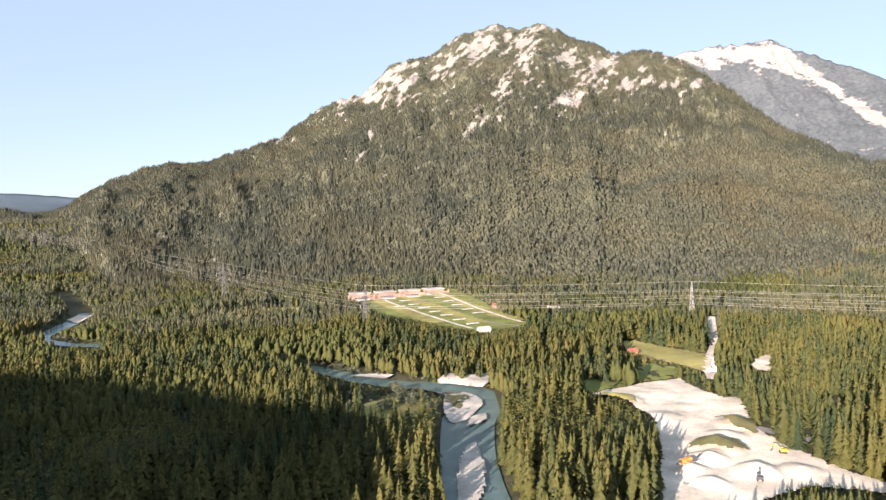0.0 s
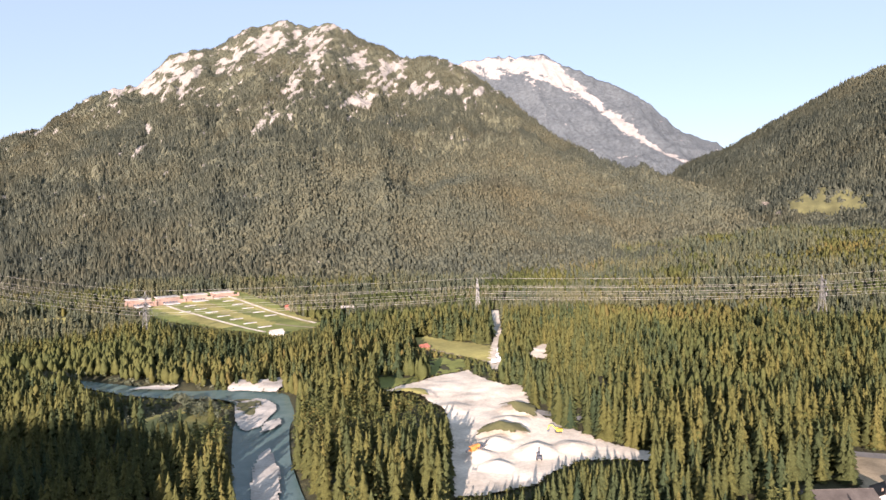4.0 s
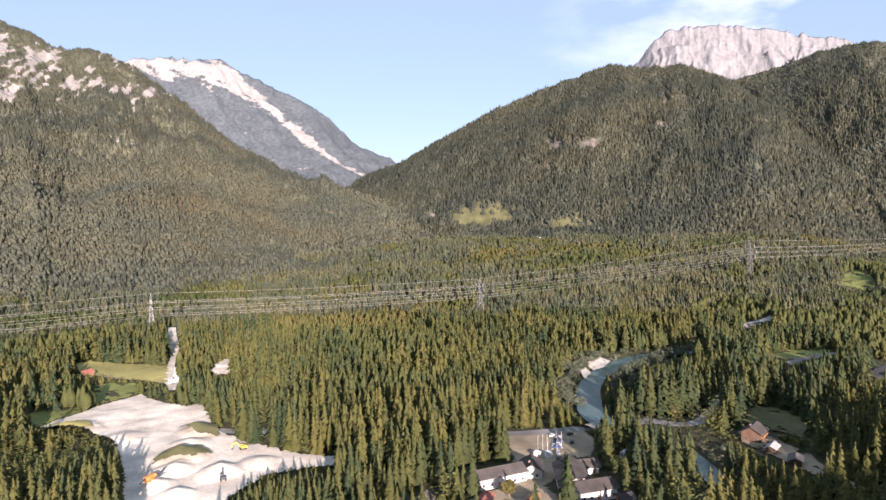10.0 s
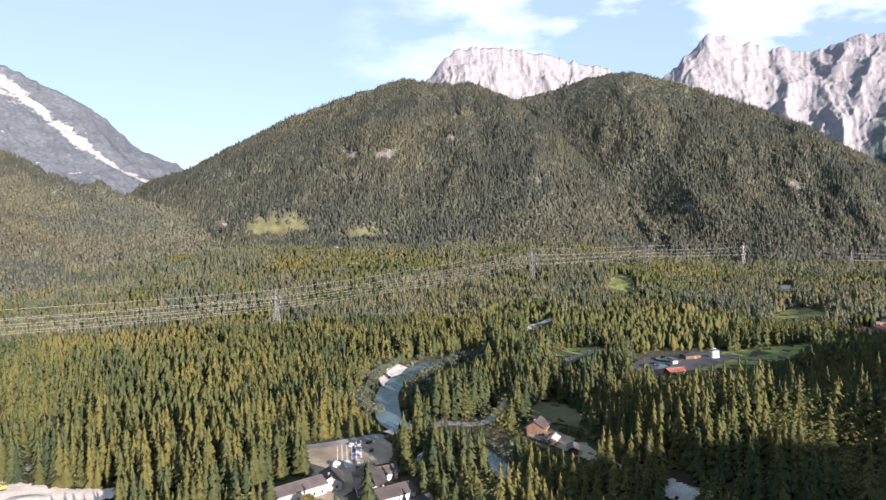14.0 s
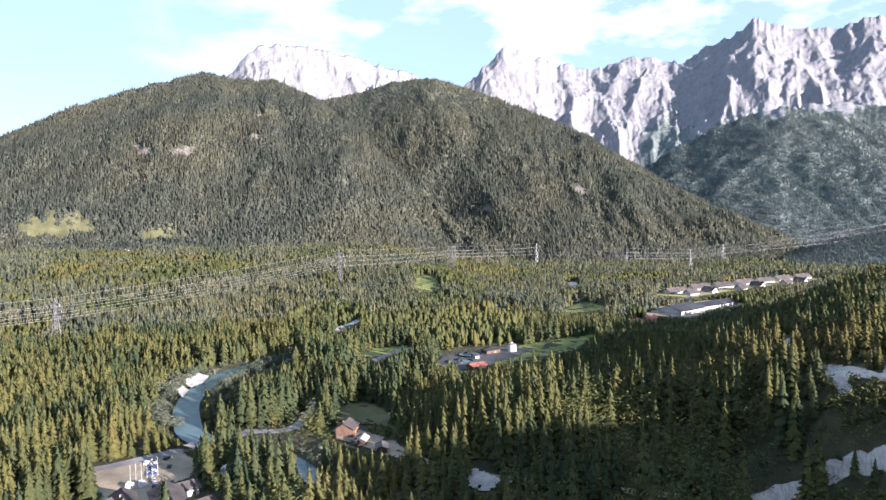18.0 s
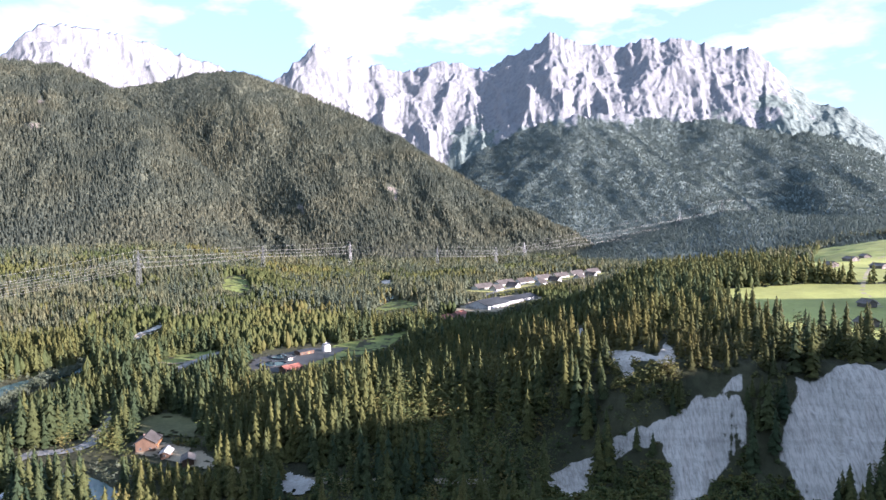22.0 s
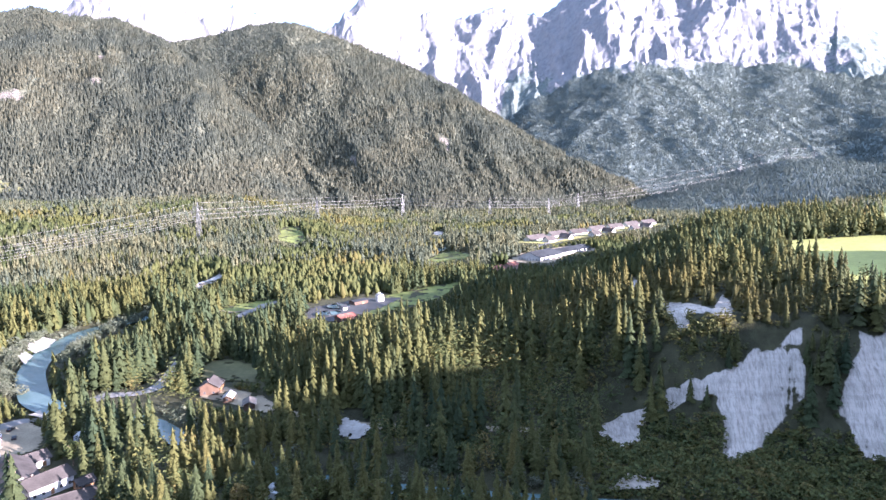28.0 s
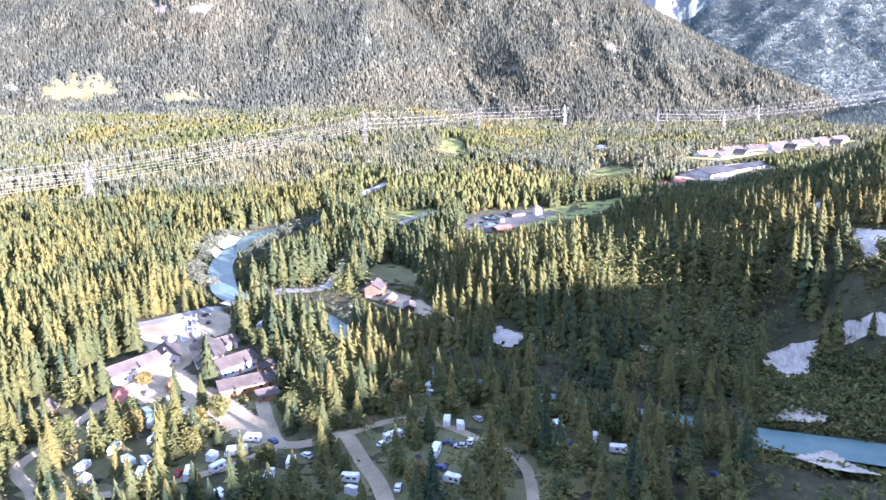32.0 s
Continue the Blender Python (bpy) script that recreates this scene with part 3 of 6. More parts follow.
PALE = [(54, 9.5, 4500, 3400), (57.3, 11.6, 4550, 3400), (59.2, 13.55, 4600, 3400), (61.8, 13.65, 4600, 3400), (64.5, 13.25, 4600, 3400), (66.6, 12.75, 4600, 3400), (70.4, 11.75, 4600, 3400), (75, 10, 4550, 3400), (78, 8, 4500, 3400)]
pale, _ = mountain("mountain", "far pale limestone peak above the wooded ridge", PALE, MAT_KALK, 330, 110, lambda az, el, v, x, y: np.full(az.shape, 0.95), 30, 20, 1.0, 0.28, 15, spurs=60, lean=0.2, spur_size=170.0)
KARW = [(72, 7, 4300, 3300), (75.7, 10.8, 4500, 3300), (78.8, 13.4, 4650, 3300), (82.2, 12.0, 4700, 3300), (86.2, 11.3, 4700, 3300), (88.5, 12.2, 4700, 3300), (90.7, 11.7, 4700, 3250), (92.1, 11.1, 4650, 3200), (93.9, 12.4, 4600, 3150), (95.7, 12.9, 4550, 3100), (97, 13.8, 4500, 3100),
        (99.7, 12.9, 4500, 3100), (102.3, 12.45, 4500, 3100), (104.4, 12.95, 4500, 3100), (108.5, 12.3, 4500, 3100), (111.7, 11.5, 4450, 3100), (113.6, 9.85, 4400, 3100), (115.9, 7.2, 4350, 3100), (117.7, 6.9, 4300, 3050), (119.8, 5.0, 4250, 3000), (122.1, 2.5, 4200, 3000), (126, 0.5, 4100, 3000)]
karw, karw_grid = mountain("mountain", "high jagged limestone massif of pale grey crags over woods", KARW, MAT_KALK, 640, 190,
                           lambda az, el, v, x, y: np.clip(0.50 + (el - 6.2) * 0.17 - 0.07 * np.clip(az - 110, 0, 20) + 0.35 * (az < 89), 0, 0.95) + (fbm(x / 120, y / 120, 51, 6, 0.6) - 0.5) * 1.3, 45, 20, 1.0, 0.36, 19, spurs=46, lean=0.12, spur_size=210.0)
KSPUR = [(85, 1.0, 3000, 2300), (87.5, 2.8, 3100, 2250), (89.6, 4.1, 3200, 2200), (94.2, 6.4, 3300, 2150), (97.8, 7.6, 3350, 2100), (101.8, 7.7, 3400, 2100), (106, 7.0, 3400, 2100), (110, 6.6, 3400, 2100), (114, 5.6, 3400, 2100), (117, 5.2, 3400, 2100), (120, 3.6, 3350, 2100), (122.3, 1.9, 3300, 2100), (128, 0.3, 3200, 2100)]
kspur, kspur_grid = mountain("mountain", "wooded foothills with painted haze below the limestone massif", KSPUR, MAT_KALK, 380, 150,
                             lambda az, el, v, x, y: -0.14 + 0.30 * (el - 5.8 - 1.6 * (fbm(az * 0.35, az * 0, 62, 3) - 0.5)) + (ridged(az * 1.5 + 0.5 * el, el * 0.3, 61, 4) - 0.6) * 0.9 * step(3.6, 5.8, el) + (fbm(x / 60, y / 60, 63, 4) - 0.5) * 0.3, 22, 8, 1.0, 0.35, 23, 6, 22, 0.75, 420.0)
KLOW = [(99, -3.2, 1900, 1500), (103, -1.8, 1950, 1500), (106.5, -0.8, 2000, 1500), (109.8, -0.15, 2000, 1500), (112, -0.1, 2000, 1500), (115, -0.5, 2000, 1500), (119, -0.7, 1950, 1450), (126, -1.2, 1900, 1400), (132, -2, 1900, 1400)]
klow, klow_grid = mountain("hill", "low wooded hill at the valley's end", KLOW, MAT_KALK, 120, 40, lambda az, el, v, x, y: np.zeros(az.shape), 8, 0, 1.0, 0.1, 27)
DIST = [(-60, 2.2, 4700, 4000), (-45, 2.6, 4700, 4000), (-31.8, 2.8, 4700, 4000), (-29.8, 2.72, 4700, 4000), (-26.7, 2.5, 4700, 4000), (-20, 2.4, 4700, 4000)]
mountain("hill", "far wooded hills on the horizon, blue from painted haze", DIST, MAT_BLUE_HAZE, 80, 12, lambda az, el, v, x, y: np.zeros(az.shape), 10, 0, 0.9, 0.12, 29)


# ---- forests ----
rng = np.random.default_rng(7)


def trees_mesh(name, P, hgt, rad, profile, sides, material, jitter=0.25):
    """Many trees as one mesh: each a lathed crown through the profile's rings up to a tip, with uneven boughs."""
    n, k = len(P), len(profile)
    pr = np.array(profile)
    ang = np.arange(sides) / sides * 2 * np.pi
    off = rng.random(n)[:, None, None] * 6.3 + (np.arange(k) % 2)[None, :, None] * np.pi / sides
    jr = 1 + (rng.random((n, k, sides)) - 0.5) * 2 * jitter
    R_ = pr[None, :, 0, None] * rad[:, None, None] * jr
    zj = pr[None, :, 1, None] * hgt[:, None, None] * np.ones((1, 1, sides)) + (rng.random((n, k, sides)) - 0.5) * hgt[:, None, None] * 0.045
    lean = (rng.random((n, 2)) - 0.5) * 0.06
    x = P[:, 0, None, None] + R_ * np.cos(ang[None, None] + off) + lean[:, 0, None, None] * zj
    y = P[:, 1, None, None] + R_ * np.sin(ang[None, None] + off) + lean[:, 1, None, None] * zj
    z = P[:, 2, None, None] + zj
    tip = np.stack([P[:, 0] + lean[:, 0] * hgt, P[:, 1] + lean[:, 1] * hgt, P[:, 2] + hgt], 1)[:, None]
    verts = np.concatenate([np.stack([x, y, z], -1).reshape(n, -1, 3), tip], 1).reshape(-1, 3)
    s = np.arange(sides)
    ring = np.arange(k - 1)
    a0 = (ring[:, None] * sides + s).ravel()
    a1 = (ring[:, None] * sides + (s + 1) % sides).ravel()
    f = np.concatenate([np.stack([a0, a1, a1 + sides], 1), np.stack([a0, a1 + sides, a0 + sides], 1), np.stack([(k - 1) * sides + s, (k - 1) * sides + (s + 1) % sides, np.full(sides, k * sides)], 1)])
    faces = (f[None] + (np.arange(n) * (k * sides + 1))[:, None, None]).reshape(-1, 3)
    ob = array_mesh(name, verts, faces, material, smooth=k == 2)
    tone = ob.data.attributes.new("tone", "FLOAT", "POINT")
    stand = np.clip((fbm(P[:, 0] / 160, P[:, 1] / 160 + P[:, 2] / 160, 59, 4) - 0.5) * 2.6 + 0.5, 0, 1)
    tone.data.foreach_set("value", np.repeat(0.3 * rng.random(n) + 0.7 * stand, k * sides + 1).astype(np.float32))
    return ob


CLEARINGS = [(44.9, 0.05, 2.6, 1.0), (51.6, -0.7, 2.0, 0.6)]


def clearing(az, el, az0, el0, ra, re):
    return ((az - az0) / ra) ** 2 + ((el - el0) / re) ** 2 + (fbm(az * 2.2, el * 4, 3, 4) - 0.5) * 2.6 < 0.8


def on_mountain(grid, spacing, rise_max=99, rock_max=0.45, vmax=1.0):
    X, Y, Z, K, nv = grid
    X, Y, Z, K = X[:nv], Y[:nv], Z[:nv], K[:nv]
    dx1, dy1 = np.diff(X[:-1], axis=1), np.diff(Y[:-1], axis=1)
    dx2, dy2 = np.diff(X[:, :-1], axis=0), np.diff(Y[:, :-1], axis=0)
    area = np.abs(dx1 * dy2 - dy1 * dx2)
    p = (area / area.sum()).ravel()
    n = int(area.sum() / spacing ** 2)
    c = rng.choice(len(p), n, p=p)
    i, j = np.unravel_index(c, area.shape)
    u, v = rng.random(n), rng.random(n)

    def at(G):
        return (G[i, j] * (1 - u) + G[i, j + 1] * u) * (1 - v) + (G[i + 1, j] * (1 - u) + G[i + 1, j + 1] * u) * v
    x, y, z, k = at(X), at(Y), at(Z), at(K)
    low = np.degrees(np.arctan2(z - 112, np.hypot(x, y)))
    wide = np.degrees(np.arctan2(x, y))
    open_slope = np.zeros(n, bool)
    for az0, el0, ra, re in CLEARINGS:
        open_slope |= clearing(wide, low, az0, el0, ra, re)
    ok = ~open_slope & (k < rock_max - 0.25 * fbm(x / 25, y / 25, 77, 2) + 0.1) & (low < rise_max) & (z > ground_z(x, y) - 4)
    return np.stack([x, y, z], 1)[ok]


FAR_CROWN = [(1.0, 0.06)]
ROUND_CROWN = [(0.8, 0.1), (1.0, 0.55)]


def far_forest(label, P, h0, h1, broad, mat=MAT_FAR_HAZED):
    """Spruces and, by the share that broad gives at each place, rounder broadleaved crowns."""
    n = len(P)
    h = (h0 + (h1 - h0) * rng.random(n) ** 1.2) * (1 - 0.5 * step(350, 750, P[:, 2]))
    isb = rng.random(n) < broad(np.degrees(np.arctan2(P[:, 0], P[:, 1])), P[:, 2])
    tagged(trees_mesh("forest", P[~isb], h[~isb], h[~isb] * 0.13 + 0.75, FAR_CROWN, 3, mat, 0.3), label, "forest", kind="stuff")
    if isb.any():
        tagged(trees_mesh("woodland", P[isb], h[isb] * 0.62, h[isb] * 0.21 + 0.4, ROUND_CROWN, 4, mat, 0.4), label.replace("spruce", "broadleaved"), "forest", kind="stuff")


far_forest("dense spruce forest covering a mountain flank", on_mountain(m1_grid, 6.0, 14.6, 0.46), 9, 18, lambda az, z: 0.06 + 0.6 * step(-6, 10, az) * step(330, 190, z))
far_forest("dense dark spruce forest on a rounded mountain", on_mountain(m3a_grid, 5.1), 10, 20, lambda az, z: 0.08 + 0.25 * step(200, 80, z), MAT_DARK_FAR_HAZED)
far_forest("dense dark spruce forest on a ridge", on_mountain(m3b_grid, 5.3), 10, 20, lambda az, z: 0.06 + 0.2 * step(200, 80, z), MAT_DARK_FAR_HAZED)
# foothills and low hill share the haze-coloured trees
far_forest("spruce forest on far foothills, haze painted into its green", on_mountain(kspur_grid, 5.6, 99, 0.42), 6, 10, lambda az, z: 0 * z, MAT_HAZY)
far_forest("dark spruce wood on a low hill, paled by painted haze", on_mountain(klow_grid, 5.8), 6, 10, lambda az, z: 0 * z, MAT_HAZY)


def slope_patch(grid, az0, el0, ra, re, material, label, lift=2.0):
    """A meadow lying on a mountain's lower slope."""
    X, Y, Z, K, nv = grid
    az, el = np.degrees(np.arctan2(X, Y)), np.degrees(np.arctan2(Z - 112, np.hypot(X, Y)))
    ok = clearing(az, el, az0, el0, ra, re)
    tagged(grid_mesh("meadow", X, Y, Z + lift, material, keep=ok[:-1, :-1] & ok[1:, 1:]), label, "meadow", kind="structure")


for az0, el0, ra, re in CLEARINGS:
    slope_patch(m3a_grid, az0, el0, ra, re, MAT_PASTURE, "sloping pasture at the foot of the wooded mountain", 1.5)


# ---- river, gravel, roads and fields ----
def ribbon(name, line, width, material, label, category, lift=0.25, z=None, step_len=4.0, kind="structure"):
    """A strip along a polyline (rows may carry their own width), laid on the land or at height z."""
    pts = [np.array(p[:2], float) for p in line]
    wid = [p[2] if len(p) > 2 else width for p in line]
    P, Wd = [], []
    for k in range(len(pts) - 1):
        p0, p1, p2, p3 = pts[max(k - 1, 0)], pts[k], pts[k + 1], pts[min(k + 2, len(pts) - 1)]
        n = max(2, int(np.linalg.norm(p2 - p1) / step_len))
        for q in range(n):
            t = q / n
            P.append(0.5 * (2 * p1 + (p2 - p0) * t + (2 * p0 - 5 * p1 + 4 * p2 - p3) * t * t + (3 * p1 - p0 - 3 * p2 + p3) * t ** 3))
            Wd.append(wid[k] * (1 - t) + wid[k + 1] * t)
    P.append(pts[-1])
    Wd.append(wid[-1])
    P, Wd = np.array(P), np.array(Wd)
    d = np.gradient(P, axis=0)
    nrm = np.stack([-d[:, 1], d[:, 0]], 1) / np.linalg.norm(d, axis=1)[:, None]
    rows = np.linspace(-0.5, 0.5, 7)
    X = np.stack([P[:, 0] + nrm[:, 0] * Wd * s for s in rows])
    Y = np.stack([P[:, 1] + nrm[:, 1] * Wd * s for s in rows])
    Z = np.full(X.shape, z) if z is not None else ground_z(X, Y) + lift
    return tagged(grid_mesh(name, X, Y, Z, material), label, category, kind=kind)


def patch(name, poly, material, label, category, res=2.5, lift=0.3, relief=0.0, rsize=12.0, mounds=(), kind="structure", ragged=0.0):
    """A piece of open ground inside a polygon, with its own relief and heaps (x, y, radius, height)."""
    p = np.array(poly)
    xs, ys = np.arange(p[:, 0].min() - res, p[:, 0].max() + res, res), np.arange(p[:, 1].min() - res, p[:, 1].max() + res, res)
    X, Y = np.meshgrid(xs, ys)
    jx, jy = (hashed(X, Y, 5) - 0.5) * res * 0.5, (hashed(X, Y, 6) - 0.5) * res * 0.5
    X, Y = X + jx, Y + jy
    Z = ground_z(X, Y) + lift + relief * fbm(X / rsize, Y / rsize, 13, 4) * 2
    for mx, my, mr, mh in mounds:
        Z = Z + mh * np.clip(1 - np.hypot(X - mx, Y - my) / mr * (0.8 + 0.4 * fbm(X / 6, Y / 6, 17, 3)), 0, 1) ** 0.9
    cx, cy = (X[:-1, :-1] + X[1:, 1:]) / 2, (Y[:-1, :-1] + Y[1:, 1:]) / 2
    keep = inside(cx, cy, poly) & (fbm(cx / 7, cy / 7, 19, 3) > ragged)
    return tagged(grid_mesh(name, X, Y, Z, material, keep=keep), label, category, kind=kind)


def water_material():
    m, n, l, b = nodes_of("turquoise_river_water", 0.22)
    g = noise_node(n, l, 0.08, 6, 0.65)
    r = ramp_node(n, [(0.3, (0.066, 0.115, 0.112)), (0.7, (0.112, 0.166, 0.158))])
    l.new(g.outputs["Fac"], r.inputs["Fac"])
    l.new(r.outputs["Color"], b.inputs["Base Color"])
    b.inputs["Specular IOR Level"].default_value = 0.13
    f = noise_node(n, l, 0.6, 4, 0.6)
    bump_to(n, l, b, f.outputs["Fac"], 0.25, 0.3)
    return m


MAT_WATER = water_material()
ribbon("river", RIVER, 20, MAT_WATER, "shallow turquoise mountain river between gravel banks", "river", z=-1.1, step_len=6)

BARS = [[(-11, 482), (-1, 479), (10, 470), (18, 459), (21, 445), (21, 431), (16, 416), (11, 402), (4, 396), (1, 397), (-2, 408), (-3, 430), (-1, 452)], [(-7, 502), (1, 516), (11, 510), (21, 508), (31, 513), (32, 490), (24, 476), (16, 482), (3, 492), (-6, 495)],
        [(10, 388), (13, 404), (18, 410), (22, 412), (22, 400), (17, 392)], [(13, 363), (15, 348), (16, 323), (15, 301), (13, 289), (9, 270), (3, 270), (3, 303), (5, 332), (8, 351)],
        [(-480, 960), (-455, 985), (-440, 955), (-462, 930)], [(-490, 915), (-496, 953), (-470, 950), (-457, 878)], [(-66, 532), (-40, 520), (-46, 512), (-72, 524)], [(426, 322), (450, 326), (452, 318), (430, 309), (418, 309)],
        [(405, 312), (418, 316), (410, 305), (392, 297)], [(296, 212), (306, 224), (312, 232), (300, 228)], [(206, -42), (214, -34), (222, -46), (212, -52), (206, -56)], [(238, -30), (246, -38), (242, -50), (238, -44)]]
for poly in BARS:
    patch("gravel_bar", poly, MAT_BAR if poly[0][1] > 250 else MAT_SCREE, "pale gravel bar beside the river water", "gravel bar", 1.2, 1.15, 0.25, 8, [(sum(p[0] for p in poly) / len(poly), sum(p[1] for p in poly) / len(poly), 60, 1.6)], ragged=0.08)
patch("grass_mound", [(-5, 474), (5, 469), (13, 457), (13, 441), (9, 436), (9, 420), (6, 415), (0, 421), (-2, 438), (0, 455)], MAT_PASTURE, "dry grass and low scrub on a gravel bar", "mound", 1.0, 1.9, 0.4, 6, [(3, 445, 24, 1.4)], ragged=0.36)

PIT_HEAPS = [(128, 334, 13, 4.5), (152, 372, 13, 4.0), (118, 318, 10, 4.0), (105, 306, 9, 3.5), (132, 302, 11, 4.5), (138, 350, 12, 3.5), (117, 388, 14, 2.5), (101, 424, 18, 4.0), (122, 440, 22, 1.2), (150, 300, 10, 2.5), (108, 290, 8, 3)]
patch("gravel_pit", PIT, MAT_GRAVEL, "bright white gravel pit floor with heaps and ruts", "gravel pit", 1.5, 0.6, 0.55, 17, PIT_HEAPS)
patch("grass_mound", [(112, 330), (124, 344), (136, 338), (140, 326), (128, 322)], MAT_PASTURE, "grass-covered spoil heap in the gravel pit", "mound", 1.5, 1.6, 0.8, 8, [(126, 332, 15, 6.0)])
patch("grass_mound", [(142, 378), (152, 380), (160, 366), (154, 352), (146, 358)], MAT_PASTURE, "grass-covered spoil heap in the gravel pit", "mound", 1.5, 1.6, 0.8, 8, [(148, 368, 16, 5.4)])
patch("grass_mound", [(90, 430), (100, 436), (112, 424), (110, 412), (98, 420)], MAT_DRY, "dry grassy bank at the edge of the gravel pit", "mound", 1.5, 1.6, 0.8, 8, [(101, 424, 18, 4.4)])
MEADOWS = [[(143, 536), (156, 538), (169, 522), (163, 494), (144, 483), (129, 483)], [(94, 490), (111, 486), (123, 480), (117, 464), (105, 460), (91, 453), (89, 463)]]
DRYS = [[(152, 628), (171, 642), (179, 616), (199, 583), (207, 565), (186, 510), (175, 525), (163, 560), (152, 588)], [(-330, 905), (-235, 985), (-160, 960), (-170, 890), (-250, 850)], [(-60, 430), (-20, 470), (-14, 400), (-40, 372)]]
FIELD = [(-150, 1075), (-60, 1110), (0, 1116), (50, 960), (92, 765), (40, 705), (-84, 880)]
VALLEY_MEADOWS = [[(831, 91), (850, 110), (902, 103), (948, 91), (903, 56), (858, 63)], [(520, 216), (541, 226), (556, 250), (578, 238), (602, 215), (590, 203), (560, 208)], [(545, 160), (600, 128), (690, 52), (600, 66), (520, 118)], [(1010, 349), (1097, 375), (1164, 379), (1144, 357), (1045, 315), (988, 313), (1001, 333)]]
for poly in MEADOWS + VALLEY_MEADOWS:
    patch("meadow", poly, MAT_VALLEY_GRASS, "mown green meadow among the woods", "meadow", 3, 0.35, ragged=0.4)
for poly in DRYS:
    patch("meadow", poly, MAT_DRY, "dry yellowish grass clearing", "meadow", 4, 0.35, 0.3)
patch("field", FIELD, MAT_VALLEY_GRASS, "green field strips before the long building", "field", 5, 0.4)
for k in range(4):
    ox = -128 + 46 * k
    patch("field_strip", [(ox, 1058 + 8 * k), (ox + 20, 1062 + 8 * k), (ox + 128, 800), (ox + 112, 780)], MAT_DRY, "dry yellowish strip across the green field", "field", 5, 0.6)
PLATEAU = [(542, -187), (497, -182), (459, -179), (406, -171), (368, -167), (362, -182), (340, -190), (325, -215), (420, -420), (545, -345), (533, -297), (552, -269), (542, -225)]
UPPER = [(586, -287), (545, -300), (545, -345), (420, -420), (700, -800), (1100, -900), (1417, -768), (1343, -663), (1051, -507), (1006, -425), (959, -374), (754, -330), (637, -307)]
for poly in (PLATEAU, UPPER):
    patch("meadow", poly, MAT_MEADOW, "bright green plateau pasture above the cliffs", "meadow", 5, 0.45)
VILLAGE = [(1040, 5), (1120, -25), (1350, -215), (1330, -285), (1130, -120), (1010, -50)]
WORKS = [(820, 15), (905, -5), (985, -70), (940, -110), (880, -62), (815, -40)]
patch("yard", WORKS, MAT_TRACK, "paved works yard round the industrial halls", "yard", 5, 0.35)
patch("yard", VILLAGE, MAT_DRY, "open ground between the rows of houses", "yard", 6, 0.35)
CAMP_YARD = [(262, 250), (298, 228), (284, 208), (264, 198), (250, 204), (238, 192), (222, 190), (212, 170), (202, 150), (190, 130), (180, 121), (173, 127), (188, 150), (196, 176), (188, 190), (180, 196), (186, 202), (204, 202), (222, 206), (240, 224)]
patch("lawn", [(140, 196), (200, 199), (208, 160), (222, 112), (240, 88), (236, 30), (206, -6), (160, 40), (120, 60), (112, 150)], MAT_PASTURE, "worn lawn between the camping pitches", "lawn", 2.0, 0.18, ragged=0.36)
patch("car_park", CAMP_YARD, MAT_TRACK, "pale gravel yard and car park of the campsite", "car park", 1.5, 0.3)
ROADS = [([(292, 778), (246, 651), (229, 604), (207, 555), (191, 522), (186, 498), (180, 480)], 8, MAT_GRAVEL, "white gravel road through the woods"),
         ([(40, 800), (112, 699), (134, 665), (152, 628), (158, 576), (167, 545), (177, 529), (186, 508)], 5, MAT_TRACK, "narrow valley road past the meadows"),
         ([(120, 420), (190, 330), (230, 282), (264, 250), (298, 228), (330, 215), (345, 190), (420, 205), (520, 215), (560, 212), (590, 205), (700, 130), (860, 30), (1100, -80), (1500, -250)], 8, MAT_ROAD, "pale asphalt valley road"),
         ([(553, 248), (541, 227), (561, 213), (587, 206)], 4, MAT_TRACK, "curved track round a meadow"),
         ([(205, 142), (188, 128), (178, 117), (186, 104), (190, 101), (176, 88), (160, 74), (120, 50)], 5, MAT_TRACK, "gravel lane through the campsite"),
         ([(200, 200), (178, 196), (161, 192), (143, 189), (133, 171), (110, 150)], 4, MAT_TRACK, "gravel lane between the pitches"),
         ([(178, 117), (160, 128), (140, 150), (133, 171)], 3.5, MAT_TRACK, "gravel lane between the pitches"),
         ([(190, 101), (206, 84), (200, 60), (186, 40), (150, 30)], 3.5, MAT_TRACK, "gravel lane between the pitches"),
         ([(345, 165), (330, 145), (324, 138), (312, 112), (292, 72), (288, 40), (291, -20)], 5, MAT_TRACK, "gravel lane by the lone house"),
         ([(345, -206), (400, -238), (475, -268), (513, -284), (644, -362), (767, -439), (914, -556)], 3, MAT_TRACK, "pale farm track over the pasture")]
YARD = [(345, 166), (350, 156), (334, 128), (316, 112), (310, 118), (322, 140), (330, 158)]
patch("yard", YARD, MAT_TRACK, "pale gravel yard of the lone farmhouse", "yard", 1.5, 0.35, 0.2, 8, ragged=0.38)
PALE_PATCH = [(220, 515), (233, 535), (248, 551), (253, 550), (239, 516), (229, 497), (220, 499)]
patch("gravel_bed", PALE_PATCH, MAT_GRAVEL, "white gravel patch in the woods", "gravel", 2.0, 0.6, 0.8, 6, ragged=0.3)
patch("gravel_bed", [(299, 79), (287, 62), (275, 66), (280, 75)], MAT_BAR, "pale gravel clearing in the woods", "gravel", 1.5, 0.6, 0.5, 6, ragged=0.35)
for line, w, mat, label in ROADS:
    ribbon("road" if "road" in label else "track", line, w, mat, label, "road", 0.45)

